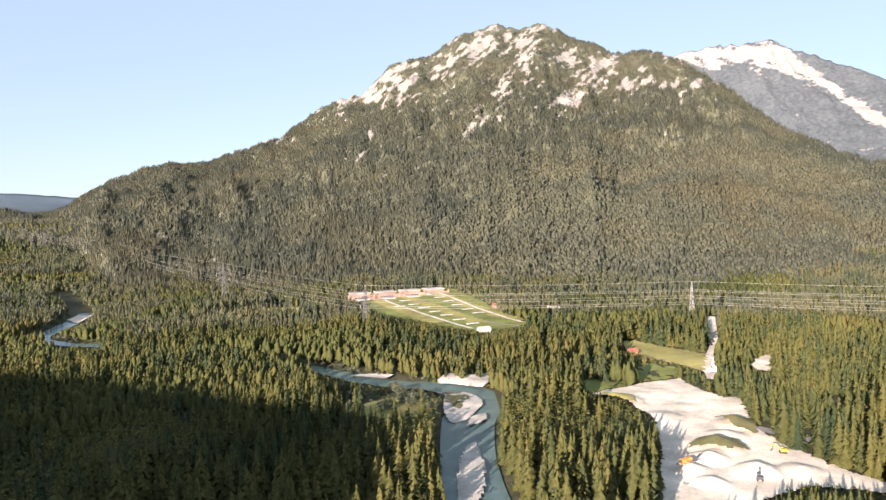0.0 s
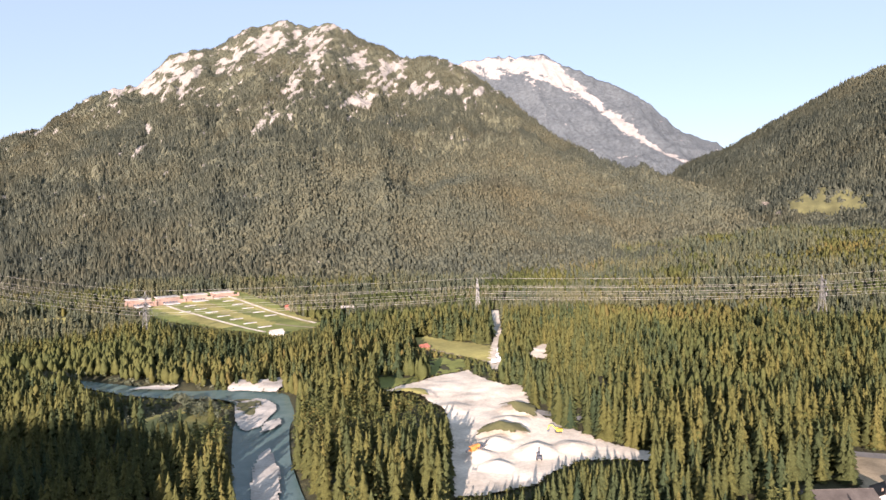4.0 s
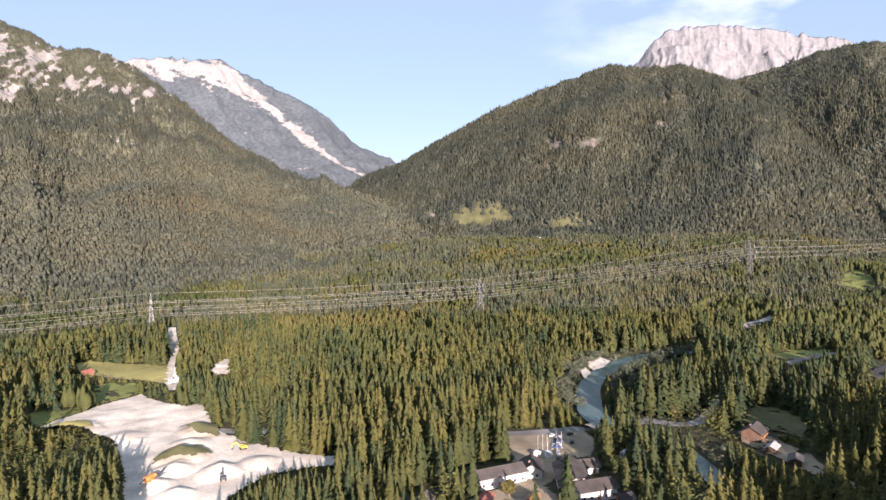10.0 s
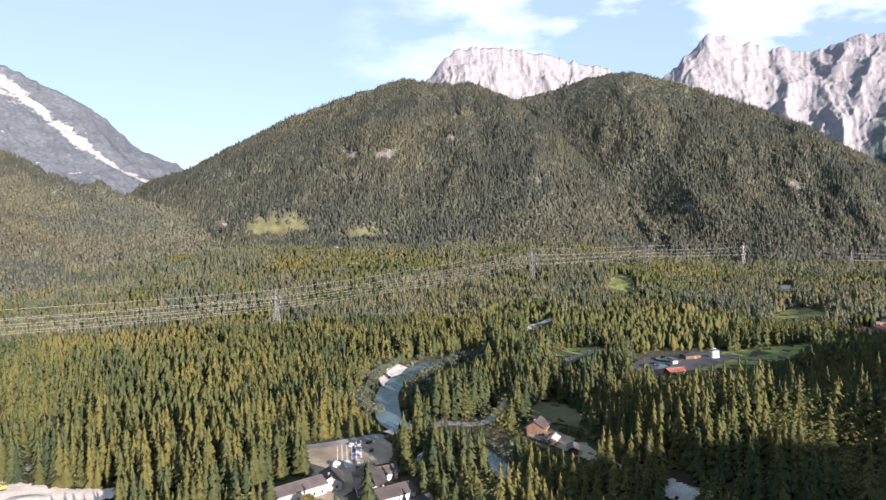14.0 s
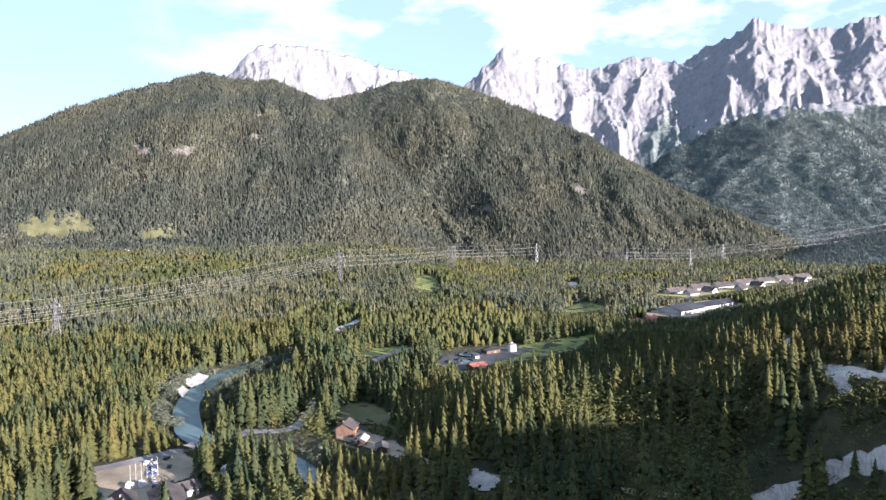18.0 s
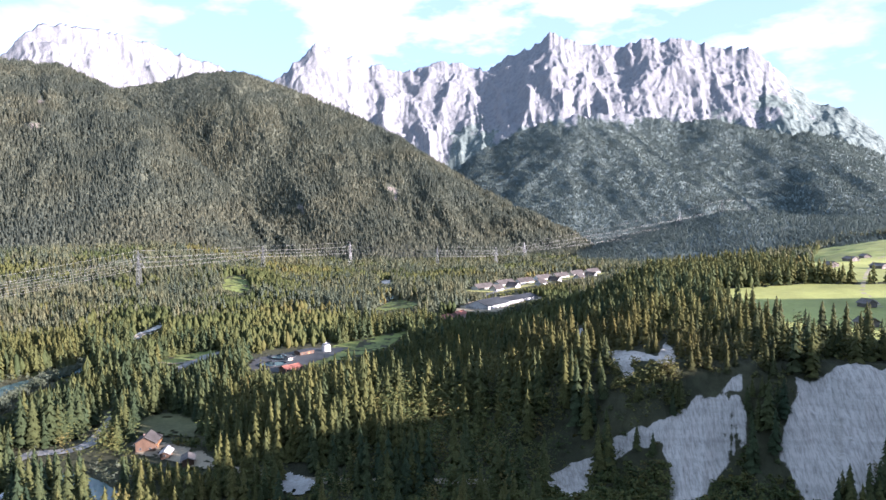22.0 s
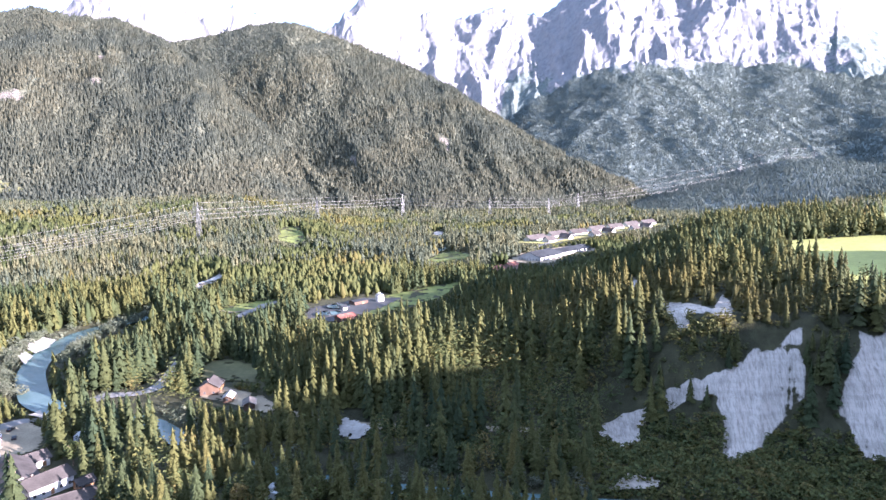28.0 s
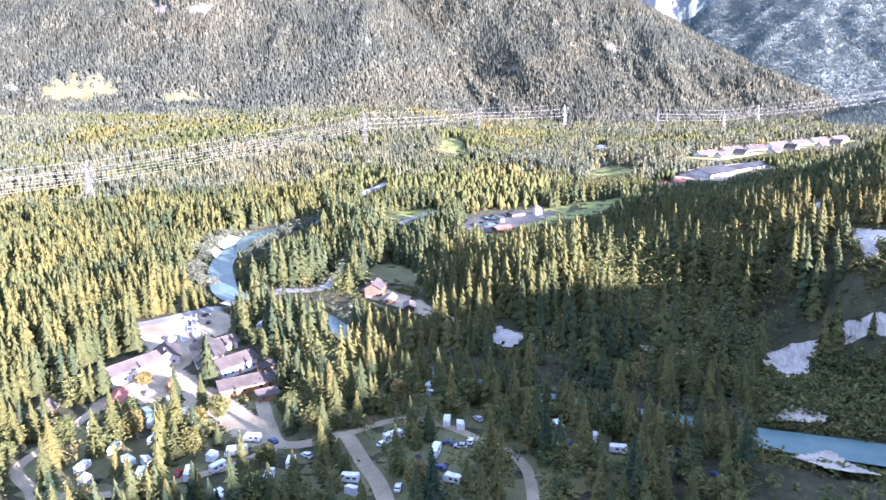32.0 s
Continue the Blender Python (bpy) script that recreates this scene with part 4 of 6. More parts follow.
# ---- woods of the valley floor ----
CLEAR_POLYS = [PIT, YARD, FIELD, PLATEAU, UPPER, VILLAGE, WORKS, CAMP_YARD] + MEADOWS + DRYS + VALLEY_MEADOWS
CLEAR_LINES = [(RIVER, None)] + [(line, w / 2 + 2.0) for line, w, mat, label in ROADS]
# where vehicles and tents stand: place and turn
CARAVANS = [(178, 168, 30), (169, 159, 10), (170, 186, 40), (160, 167, 20), (155, 157, 70), (160, 128, -20), (178, 128, 100), (172, 58, 80), (235, 88, 10), (165, 87, 100), (203, 15, 95), (206, 71, 15), (184, 175, 60), (150, 148, 30), (148, 168, 10), (213, 35, 30), (147, 118, 60), (168, 108, 20)]
MOTORHOMES = [(186, 161, 25), (154, 134, 30), (159, 110, 15), (191, 84, -40), (186, 68, 5), (217, -3, 85), (169, 128, 120), (274, 186, 10), (193, 172, 50)]
TENTS = [(181, 171, 30), (157, 152, 60), (165, 134, 10), (205, 66, 20), (160, 84, 80), (248, 216, 20), (251, 212, 50), (143, 162, 10), (220, 30, 30), (209, 22, 10), (226, 84, 70)]
CAR_SPOTS = [[(266, 219, 130), (276, 226, 130), (165, 72, 15), (174, 106, 70), (226, 175, 60), (187, 86, -30), (277, 231, 20), (196, 60, 10)], [(257, 211, 40), (254, 208, 40), (192, 62, 100), (198, 186, 20), (212, 62, 50), (339, 146, 20)], [(179, 121, 60), (193, 66, 80), (272, 196, 10), (263, 217, 130), (269, 221, 130), (178, 64, 75), (197, -13, 30), (203, 31, 100)],
             [(272.5, 223.5, 130), (143, 159, 5), (274, 216, 30), (285, 226, 10), (251, 206, 40), (181, 72, 20), (206, -2, 90), (331, 146, 60)], [(154, 138, 20), (138, 155, 0), (200, 96, 20)]]
SITES = [(215, 213, 18), (233, 184, 22), (220, 157, 14), (238, 212, 10), (173, 213, 9), (347, 160, 9), (570, 140, 34), (590, 112, 30), (1275, 1090, 40), (1320, 1065, 40), (1240, 1060, 40), (742, 22, 20), (775, 6, 18), (128, 850, 24), (322, 135, 14)]


# big willow bushes on the river's bend
WILLOWS = []
pick = random.Random(5)
for line, wide in (([(330, 262), (345, 276), (372, 300), (402, 318), (430, 328), (455, 330)], 7), ([(395, 270), (412, 280), (440, 288), (470, 292), (500, 300), (520, 298), (545, 300)], 9), ([(590, 316), (620, 322), (650, 322)], 8), ([(-30, 420), (-22, 450), (-30, 470)], 10)):
    for (ax, ay), (bx, by) in zip(line, line[1:]):
        for k in range(7):
            f = (k + pick.random()) / 7
            WILLOWS.append((ax + (bx - ax) * f + pick.uniform(-wide, wide), ay + (by - ay) * f + pick.uniform(-wide, wide) * 0.6, pick.uniform(3.4, 6.0)))


def open_ground(x, y):
    free = np.ones(np.shape(x), bool)
    for poly in CLEAR_POLYS:
        free &= ~inside(x, y, poly)
    free &= ~inside(x, y, SEWAGE) & ~inside(x, y, PALE_PATCH) & ~inside(x, y, GLADE) & ~inside(x, y, SLOPE_GLADE)
    for line, w in CLEAR_LINES:
        d, along, _ = line_distance(x, y, line)
        if w is None:
            k = np.clip(along.astype(int), 0, len(line) - 1)
            w = np.array([q[2] for q in line])[k] / 2 + 1.5
        free &= d > w
    for wx, wy, wr in WILLOWS:
        free &= np.hypot(x - wx, y - wy) > wr + 2
    for sx, sy, sr in SITES:
        free &= np.hypot(x - sx, y - sy) > sr
    for sx, sy, _ in CARAVANS + MOTORHOMES + TENTS + sum(CAR_SPOTS, []):
        free &= (np.hypot(x - sx, y - sy) > 4.5) & (np.hypot(x - sx * 0.96, y - sy * 0.96) > 3.5)
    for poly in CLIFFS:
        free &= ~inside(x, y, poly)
    return free


SEWAGE = [(505, 130), (518, 165), (560, 168), (604, 130), (604, 100), (560, 108)]
patch("yard", SEWAGE, MAT_ASPHALT, "paved yard of the sewage works", "yard", 3, 0.55)
GLADE = [(299, 79), (287, 62), (275, 66), (280, 75)]
SLOPE_GLADE = [(362, 175), (393, 184), (402, 169), (380, 145), (355, 139), (360, 159)]
WASH_HOUSE = [(222, 140), (203, 168), (196, 160), (212, 132)]
BEND_A = [(322, 246), (345, 285), (400, 322), (460, 336), (455, 320), (400, 303), (370, 283), (336, 248)]
BEND_B = [(395, 264), (440, 282), (500, 292), (550, 296), (550, 306), (500, 310), (440, 296), (400, 282)]
patch("meadow", SLOPE_GLADE, MAT_PASTURE, "grassy clearing above the lone farmhouse", "meadow", 3, 0.4, 0.4, ragged=0.3)
GAPS = [PIT, GLADE, SLOPE_GLADE, WASH_HOUSE, BEND_A, BEND_B, SEWAGE, PALE_PATCH, FIELD, CAMP_YARD, YARD, VILLAGE, WORKS, DRYS[0], BARS[0], BARS[1], BARS[3], [(348, 168), (336, 146), (326, 154), (338, 172)]] + CLIFFS[7:] + MEADOWS + VALLEY_MEADOWS
GAP_LINES = [(RIVER, 0.0), (ROADS[0][0], 3.0), (ROADS[4][0], 1.5), (ROADS[9][0], 1.0)]


def growth_limit(x, y):
    """How tall trees have grown: clearings, lanes, cliffs and the river keep a strip of lower growth on their valley side."""
    limit, here = np.full(np.shape(x), 99.0), ground_z(x, y)
    for k in (1.025, 1.05, 1.08, 1.11, 1.15, 1.19, 1.24, 1.3):
        gap = np.zeros(np.shape(x), bool)
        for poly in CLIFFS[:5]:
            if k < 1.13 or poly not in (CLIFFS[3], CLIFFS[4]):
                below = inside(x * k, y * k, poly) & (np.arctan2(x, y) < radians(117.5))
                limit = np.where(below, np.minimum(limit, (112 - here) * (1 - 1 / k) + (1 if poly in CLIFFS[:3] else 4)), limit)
        if k > 1.2:
            continue
        for poly in GAPS:
            if k < 1.13 or poly is not CAMP_YARD:
                gap |= inside(x * k, y * k, poly)
        if k < 1.1:
            gap |= inside(x * k, y * k, PLATEAU)
        close = np.hypot(x, y) < 1100
        for line, w in GAP_LINES:
            d, along, _ = line_distance(x[close] * k, y[close] * k, line)
            if line is RIVER:
                w = np.array([q[2] for q in line])[np.clip(along.astype(int), 0, len(line) - 1)] / 2
                d = np.where((along < 2) | ((along > 3.6) & (along < 4.6)) | ((along > 6.8) & (along < 16)) | ((along > 20.4) & (along < 21.9)) | ((along > 28.7) & (along < 31.4)), d, 99)
            gap[close] |= d < w
        room = 112 - (112 - ground_z(x * k, y * k)) / k - here
        limit = np.where(gap, np.minimum(limit, room), limit)
    brink = (x > 284) & (x < 335) & (y > -135) & (y < -66)
    limit = np.where(brink, np.minimum(limit, 12), limit)
    deg = np.degrees(np.arctan2(x, y))
    return np.where((deg > 96.5) & (deg < 117) & (np.hypot(x, y) < 290), np.minimum(limit, 6.5), limit)


def scatter(r0, r1, spacing, az0=-36, az1=127, camp=False):
    """Spread places with some clumping over a ring sector."""
    n = int(radians(az1 - az0) / 2 * (r1 ** 2 - r0 ** 2) / spacing ** 2)
    r = np.sqrt(rng.random(n) * (r1 ** 2 - r0 ** 2) + r0 ** 2)
    az = np.radians(az0 + rng.random(n) * (az1 - az0))
    x, y = r * np.sin(az), r * np.cos(az)
    near_camp = (r < 262) & (np.degrees(az) > 33) & (np.degrees(az) < 101)
    foot = np.full(n, 9999.0)
    for table in (M1, M3A, M3B, KSPUR, KLOW):
        deg = np.degrees(az)
        span = (deg > max(table[0][0] + 1, -14)) & (deg < table[-1][0] - 1)
        foot = np.where(span, np.minimum(foot, crest_at(table, deg)[2] + 240), foot)
    ok = open_ground(x, y) & (r < foot) & (near_camp == camp) & (rng.random(n) < 0.45 + 1.1 * fbm(x / 45, y / 45, 91, 3))
    x, y = x[ok], y[ok]
    limit = growth_limit(x, y)
    ok = limit > 4
    x, y = x[ok], y[ok]
    return np.stack([x, y, ground_z(x, y) - 0.3, limit[ok]], 1)


def bough_trees(name, P, h, r, levels, boughs, material, kite=True):
    """Spruces as one mesh: whorls of drooping boughs, each a folded blade, round a leading shoot."""
    n = len(P)
    L = np.arange(levels)
    f = np.clip((L[None, :, None] + 1.5 * rng.random((n, levels, boughs)) - 0.3) / levels, 0, 1)
    zt = (0.10 + 0.86 * f) * h[:, None, None]
    reach = r[:, None, None] * ((1 - f) ** 0.75 * 0.95 + 0.09) * (0.7 + 0.55 * rng.random((n, levels, boughs)))
    a = (np.arange(boughs)[None, None] + 0.7 * rng.random((n, levels, boughs))) / boughs * 2 * np.pi + rng.random((n, levels, 1)) * 6.3
    wide = reach * (2.2 / boughs + 0.12 * rng.random(a.shape)) + 0.08
    ca, sa = np.cos(a), np.sin(a)
    lift, droop = h[:, None, None] * (0.8 / levels), reach * (0.34 + 0.2 * rng.random(a.shape))

    def at(out, side, up):
        return np.stack([P[:, 0, None, None] + ca * out - sa * side, P[:, 1, None, None] + sa * out + ca * side, P[:, 2, None, None] + zt + up], -1)
    zero = np.zeros(a.shape)
    if kite:
        V = np.stack([at(zero, zero, lift), at(reach * 0.62, wide, -droop * 0.75), at(reach, zero, -droop), at(reach * 0.62, -wide, -droop * 0.75)], -2).reshape(-1, 3)
        q = np.arange(0, len(V), 4)[:, None]
        F = np.concatenate([q + np.array([[0, 2, 1]]), q + np.array([[0, 3, 2]])])
    else:
        V = np.stack([at(zero, zero, lift * 1.3), at(reach, wide * 1.1, -droop), at(reach, -wide * 1.1, -droop)], -2).reshape(-1, 3)
        F = np.arange(len(V)).reshape(-1, 3)
    per = len(V) // n
    ob = array_mesh(name, V, F, material, smooth=False)
    tone = ob.data.attributes.new("tone", "FLOAT", "POINT")
    stand = np.clip((fbm(P[:, 0] / 55, P[:, 1] / 55, 58, 3) - 0.5) * 2.2 + 0.5, 0, 1)
    tone.data.foreach_set("value", np.repeat(0.55 * rng.random(n) + 0.45 * stand, per).astype(np.float32))
    return ob


def leaf_trees(name, P, h, r, count, size, material):
    """Broadleaved crowns as one mesh: uneven heaps of leaf sprays with gaps."""
    n = len(P)
    u, a = rng.uniform(-0.9, 1, (n, count)), rng.random((n, count)) * 6.283
    lob = 0.8 + 0.3 * np.sin(3 * a + rng.random((n, 1)) * 6.3) * np.cos(2.5 * u + rng.random((n, 1)) * 6.3)
    q = (0.6 + 0.4 * rng.random((n, count))) * lob
    w = np.sqrt(1 - u * u)
    C = np.stack([P[:, 0, None] + np.cos(a) * w * r[:, None] * q, P[:, 1, None] + np.sin(a) * w * r[:, None] * q, P[:, 2, None] + h[:, None] * (0.52 + 0.46 * u * q)], -1)
    e1, e2 = [rng.uniform(-1, 1, (n, count, 3)) * np.array([1, 1, 0.6]) * size * (0.6 + 0.8 * rng.random((n, count, 1))) for _ in range(2)]
    V = np.stack([C - e1, C + e2, C + e1, C - e2], -2).reshape(-1, 3)
    q4 = np.arange(0, len(V), 4)[:, None]
    F = np.concatenate([q4 + np.array([[0, 1, 2]]), q4 + np.array([[0, 2, 3]])])
    ob = array_mesh(name, V, F, material, smooth=False)
    tone = ob.data.attributes.new("tone", "FLOAT", "POINT")
    tone.data.foreach_set("value", np.repeat(rng.random(n), len(V) // n).astype(np.float32))
    return ob


def kinds(P, seed):
    """Which places carry broadleaved trees: along the river and in drifts."""
    d, _, _ = line_distance(P[:, 0], P[:, 1], RIVER)
    v = fbm(P[:, 0] / 90, P[:, 1] / 90, seed, 3) + 0.10 * (d < 34) + 0.05 * ((P[:, 0] > 480) & (P[:, 1] < 330) & (P[:, 1] > 40)) + 0.3 * (rng.random(len(P)) - 0.5)
    v = v + 0.5 * ((np.hypot(P[:, 0] - 298, P[:, 1] + 14) < 34) | (np.hypot(P[:, 0] + 30, P[:, 1] - 440) < 46)) * (rng.random(len(P)) < 0.85)
    v = v + 0.14 * (np.hypot(P[:, 0] - 296, P[:, 1] - 168) < 62)
    v = v + 0.4 * (np.hypot(P[:, 0] - 312, P[:, 1] + 160) < 42) * (rng.random(len(P)) < 0.6)
    return v > 0.56, (d < 18) | (np.hypot(P[:, 0] + 30, P[:, 1] - 440) < 50)


LEAFY_CROWN = [(0.5, 0.06), (1.0, 0.26), (0.85, 0.52), (0.45, 0.8)]


def wood(label, P, h0, h1, levels, boughs, rfac=0.2, leaves=30, size=0.8, kite=True, needles=MAT_SPRUCE):
    broad, willow = kinds(P, 33)
    stand = fbm(P[:, 0] / 70, P[:, 1] / 70, 57, 3)
    h = (h0 + (h1 - h0) * rng.random(len(P)) ** 1.1) * (0.55 + 0.9 * stand)
    h = np.minimum(h, P[:, 3] * (0.65 + 0.32 * rng.random(len(P))))
    c, w, b = ~broad, broad & willow, broad & ~willow
    tagged(bough_trees("forest", P[c], h[c], h[c] * rfac + 0.5, levels, boughs, needles, kite), label, "forest", kind="stuff")
    if b.any():
        crowns = leaf_trees("woodland", P[b], h[b] * 0.8, h[b] * 0.22, leaves, size, MAT_BROAD) if kite else trees_mesh("woodland", P[b], h[b] * 0.85, h[b] * 0.13 + 0.6, LEAFY_CROWN if levels > 6 else ROUND_CROWN, 6 if levels > 6 else 4, MAT_BROAD_MID, 0.6)
        tagged(crowns, "mixed broadleaved trees between the spruces", "forest", kind="stuff")
    if w.any():
        tagged(leaf_trees("willows", P[w], h[w] * 0.4, h[w] * 0.2, leaves, size * 0.8, MAT_WILLOW), "silvery willow scrub along the river", "shrubs", kind="stuff")


wood("tall spruce forest on the valley floor", scatter(230, 420, 5.2), 12, 25, 13, 6, 0.155, 60, 0.65)
wood("dense shaded spruce forest on the slope", scatter(275, 460, 7.0, 64, 100), 19, 31, 12, 6, 0.125, 50, 0.65)
wood("spruce wood round the camping pitches", scatter(165, 262, 5.2, 33, 96, camp=True), 10, 20, 13, 7, 0.155, 100, 0.5)
wood("spruce wood between river and pitches", scatter(180, 262, 5.8, 66, 96, camp=True), 10, 21, 12, 7, 0.155, 80, 0.5)
wood("spruce forest on the valley floor", scatter(420, 760, 5.4), 10, 21, 8, 5, 0.162, 30, 0.9, False)
wood("spruce forest across the valley", scatter(760, 1250, 5.9), 9.5, 19, 5, 4, 0.155, 13, 1.2, False, MAT_SPRUCE_HAZED)
wood("spruce forest at the foot of the mountains", scatter(1250, 2000, 7.0), 9, 17, 3, 3, 0.17, 8, 1.8, False, MAT_SPRUCE_HAZED)
wood("spruce forest on rising ground far down the valley", scatter(2000, 3400, 12, -40, -15), 14, 24, 3, 3, 0.22, 6, 2.2, False, MAT_FAR_HAZED)


WP = np.array(WILLOWS)
wl_p = np.column_stack([WP[:, 0], WP[:, 1], ground_z(WP[:, 0], WP[:, 1]) - 0.6])
tagged(leaf_trees("willow_bushes", wl_p, WP[:, 2] * 1.7, WP[:, 2], 330, 0.55, MAT_WILLOW), "rounded silvery willow bushes on the river bend", "shrubs", kind="stuff")
ribbon("eroded_bank", [(600, 336, 5), (638, 326, 7), (670, 322, 6), (713, 317, 8), (758, 326, 4)], 6, MAT_BAR, "bare pale gravel bank above the river", "gravel bank", 1.2)


# a screen of spruces on the campsite's river bank
bank = []
for (ax, ay, _), (bx, by, _) in zip(RIVER[22:26], RIVER[23:27]):
    for k in range(16):
        f, o = (k + rng.random()) / 16, 9 + 12 * rng.random()
        px, py = ax + (bx - ax) * f, ay + (by - ay) * f
        q = 1 - o / math.hypot(px, py)
        bank.append((px * q, py * q))
bank = np.array(bank)
bank = np.column_stack([bank, ground_z(bank[:, 0], bank[:, 1]) - 0.2])
hb = np.minimum(10 + 9 * rng.random(len(bank)), growth_limit(bank[:, 0], bank[:, 1]))
bank, hb = bank[hb > 4], hb[hb > 4]
tagged(bough_trees("bank_spruces", bank, hb, hb * 0.18 + 0.4, 12, 7, MAT_SPRUCE), "row of dark spruces along the river bank", "forest", kind="stuff")


def thicket(label, r0, r1, spacing, az0, az1, more=0.0, count=16, size=0.55):
    """Low scrub on the open strips beside clearings, banks and cliffs."""
    n = int(radians(az1 - az0) / 2 * (r1 ** 2 - r0 ** 2) / spacing ** 2)
    r = np.sqrt(rng.random(n) * (r1 ** 2 - r0 ** 2) + r0 ** 2)
    az = np.radians(az0 + rng.random(n) * (az1 - az0))
    x, y = r * np.sin(az), r * np.cos(az)
    limit = growth_limit(x, y)
    ok = open_ground(x, y) & (limit > 0.6) & ((limit < 9) | (rng.random(n) < 0.10))
    x, y, limit = x[ok], y[ok], limit[ok]
    P = np.stack([x, y, ground_z(x, y) - 0.2], 1)
    h = np.minimum(2.0 + (4.5 + more) * rng.random(len(P)) ** 1.5, limit)
    tagged(leaf_trees("shrubs", P, h, h * 0.55, count, size, MAT_BROAD), label, "shrubs", kind="stuff")


thicket("low green scrub on banks and clearings", 170, 480, 3.6, -36, 127)
thicket("low scrub round the valley clearings", 480, 950, 4.6, -36, 127, 0.0, 8, 0.9)
thicket("dense scrub below the cliffs", 215, 390, 2.3, 82, 127, 4.0, 30, 0.65)


# ---- helpers for things ----
def part(name, verts, faces, material, parent, label="", smooth=False):
    """One mesh object under a thing or a part."""
    me = bpy.data.meshes.new(name)
    me.from_pydata([tuple(v) for v in verts], [], [tuple(f) for f in faces])
    if smooth:
        for p in me.polygons:
            p.use_smooth = True
    me.materials.append(material)
    ob = new(name, me)
    ob.parent = parent
    return tagged(ob, label)


def thing(name, label, category, x=0, y=0, rot=0, z=None, group="", scale=(1, 1, 1)):
    ob = new(name)
    z = float(ground_z(np.array(float(x)), np.array(float(y)))) + 0.25 if z is None else z
    ob.matrix_world = pose(x, y, z, 0, 0, rot) @ Matrix.Diagonal((*scale, 1))
    return tagged(ob, label, category, group)


def block(cx, cy, cz, sx, sy, sz, top=1.0, bevel=0.0):
    """A box on its base centre; top narrows it, bevel cuts its upright edges."""
    v = []
    for z, k in ((0, 1.0), (sz, top)):
        hx, hy, b = sx / 2 * k, sy / 2 * k, bevel
        if b:
            v += [(cx + px, cy + py, cz + z) for px, py in ((-hx + b, -hy), (hx - b, -hy), (hx, -hy + b), (hx, hy - b), (hx - b, hy), (-hx + b, hy), (-hx, hy - b), (-hx, -hy + b))]
        else:
            v += [(cx - hx, cy - hy, cz + z), (cx + hx, cy - hy, cz + z), (cx + hx, cy + hy, cz + z), (cx - hx, cy + hy, cz + z)]
    n = len(v) // 2
    f = [tuple(range(n - 1, -1, -1)), tuple(range(n, 2 * n))] + [(i, (i + 1) % n, n + (i + 1) % n, n + i) for i in range(n)]
    return v, f


def joined(*shapes):
    v, f = [], []
    for sv, sf in shapes:
        k = len(v)
        v += list(sv)
        f += [tuple(i + k for i in q) for q in sf]
    return v, f


def extruded(profile, y0, y1):
    """A side profile (x, z) drawn across from y0 to y1."""
    n = len(profile)
    v = [(x, y0, z) for x, z in profile] + [(x, y1, z) for x, z in profile]
    return v, [tuple(range(n)), tuple(range(2 * n - 1, n - 1, -1))] + [(i, n + i, n + (i + 1) % n, (i + 1) % n) for i in range(n)]


def lathe(profile, sides, cx=0, cy=0, axis="z"):
    v, f = [], []
    for r, z in profile:
        for k in range(sides):
            a = 2 * math.pi * k / sides
            v.append((cx + r * math.cos(a), cy + r * math.sin(a), z) if axis == "z" else (cx + r * math.cos(a), z, cy + r * math.sin(a)))
    for q in range(len(profile) - 1):
        for k in range(sides):
            f.append((q * sides + k, q * sides + (k + 1) % sides, (q + 1) * sides + (k + 1) % sides, (q + 1) * sides + k))
    f.append(tuple(range(sides - 1, -1, -1)))
    f.append(tuple((len(profile) - 1) * sides + k for k in range(sides)))
    return v, f


def beam(p, q, w):
    """A square bar between two points."""
    p, q = Vector(p), Vector(q)
    d = (q - p).normalized()
    a = d.cross(Vector((0, 0, 1)) if abs(d.z) < 0.9 else Vector((1, 0, 0))).normalized() * w / 2
    b = d.cross(a).normalized() * w / 2
    v = [tuple(c + s) for c in (p, q) for s in (-a - b, a - b, a + b, -a + b)]
    return v, [(3, 2, 1, 0), (4, 5, 6, 7), (0, 1, 5, 4), (1, 2, 6, 5), (2, 3, 7, 6), (3, 0, 4, 7)]


MAT_PLASTER = surface("white_render", (0.459, 0.443, 0.41), (0.558, 0.541, 0.508), 0.8, 0.12, 0.85, 0.1, 0.02, vary=0.06)
MAT_PINK = surface("pinkish_render", (0.246, 0.164, 0.127), (0.312, 0.217, 0.172), 0.5, 0.05, 0.85, 0.1, 0.03)
MAT_TILE = surface("brown_roof_tiles", (0.056, 0.049, 0.044), (0.092, 0.080, 0.072), 2.5, 0.15, 0.85, 0.5, 0.08, vary=0.2)
MAT_RED = surface("red_roof_tiles", (0.25, 0.09, 0.06), (0.34, 0.13, 0.09), 2.5, 0.15, 0.8, 0.5, 0.08, vary=0.15)
MAT_SLATE = surface("grey_sheet_roof", (0.032, 0.035, 0.038), (0.055, 0.058, 0.06), 0.6, 0.06, 0.8, 0.2, 0.03)
MAT_SLATE.node_tree.nodes["Principled BSDF"].inputs["Specular IOR Level"].default_value = 0.03
MAT_TILE.node_tree.nodes["Principled BSDF"].inputs["Specular IOR Level"].default_value = 0.06
MAT_PALEROOF = surface("pale_flat_roof", (0.344, 0.32, 0.287), (0.426, 0.402, 0.369), 0.5, 0.05, 0.8, 0.2, 0.05)
MAT_WOOD = surface("weathered_grey_boards", (0.12, 0.10, 0.085), (0.22, 0.19, 0.165), 4, 0.3, 0.85, 0.4, 0.04, vary=0.25, stretch=(1, 1, 0.15))
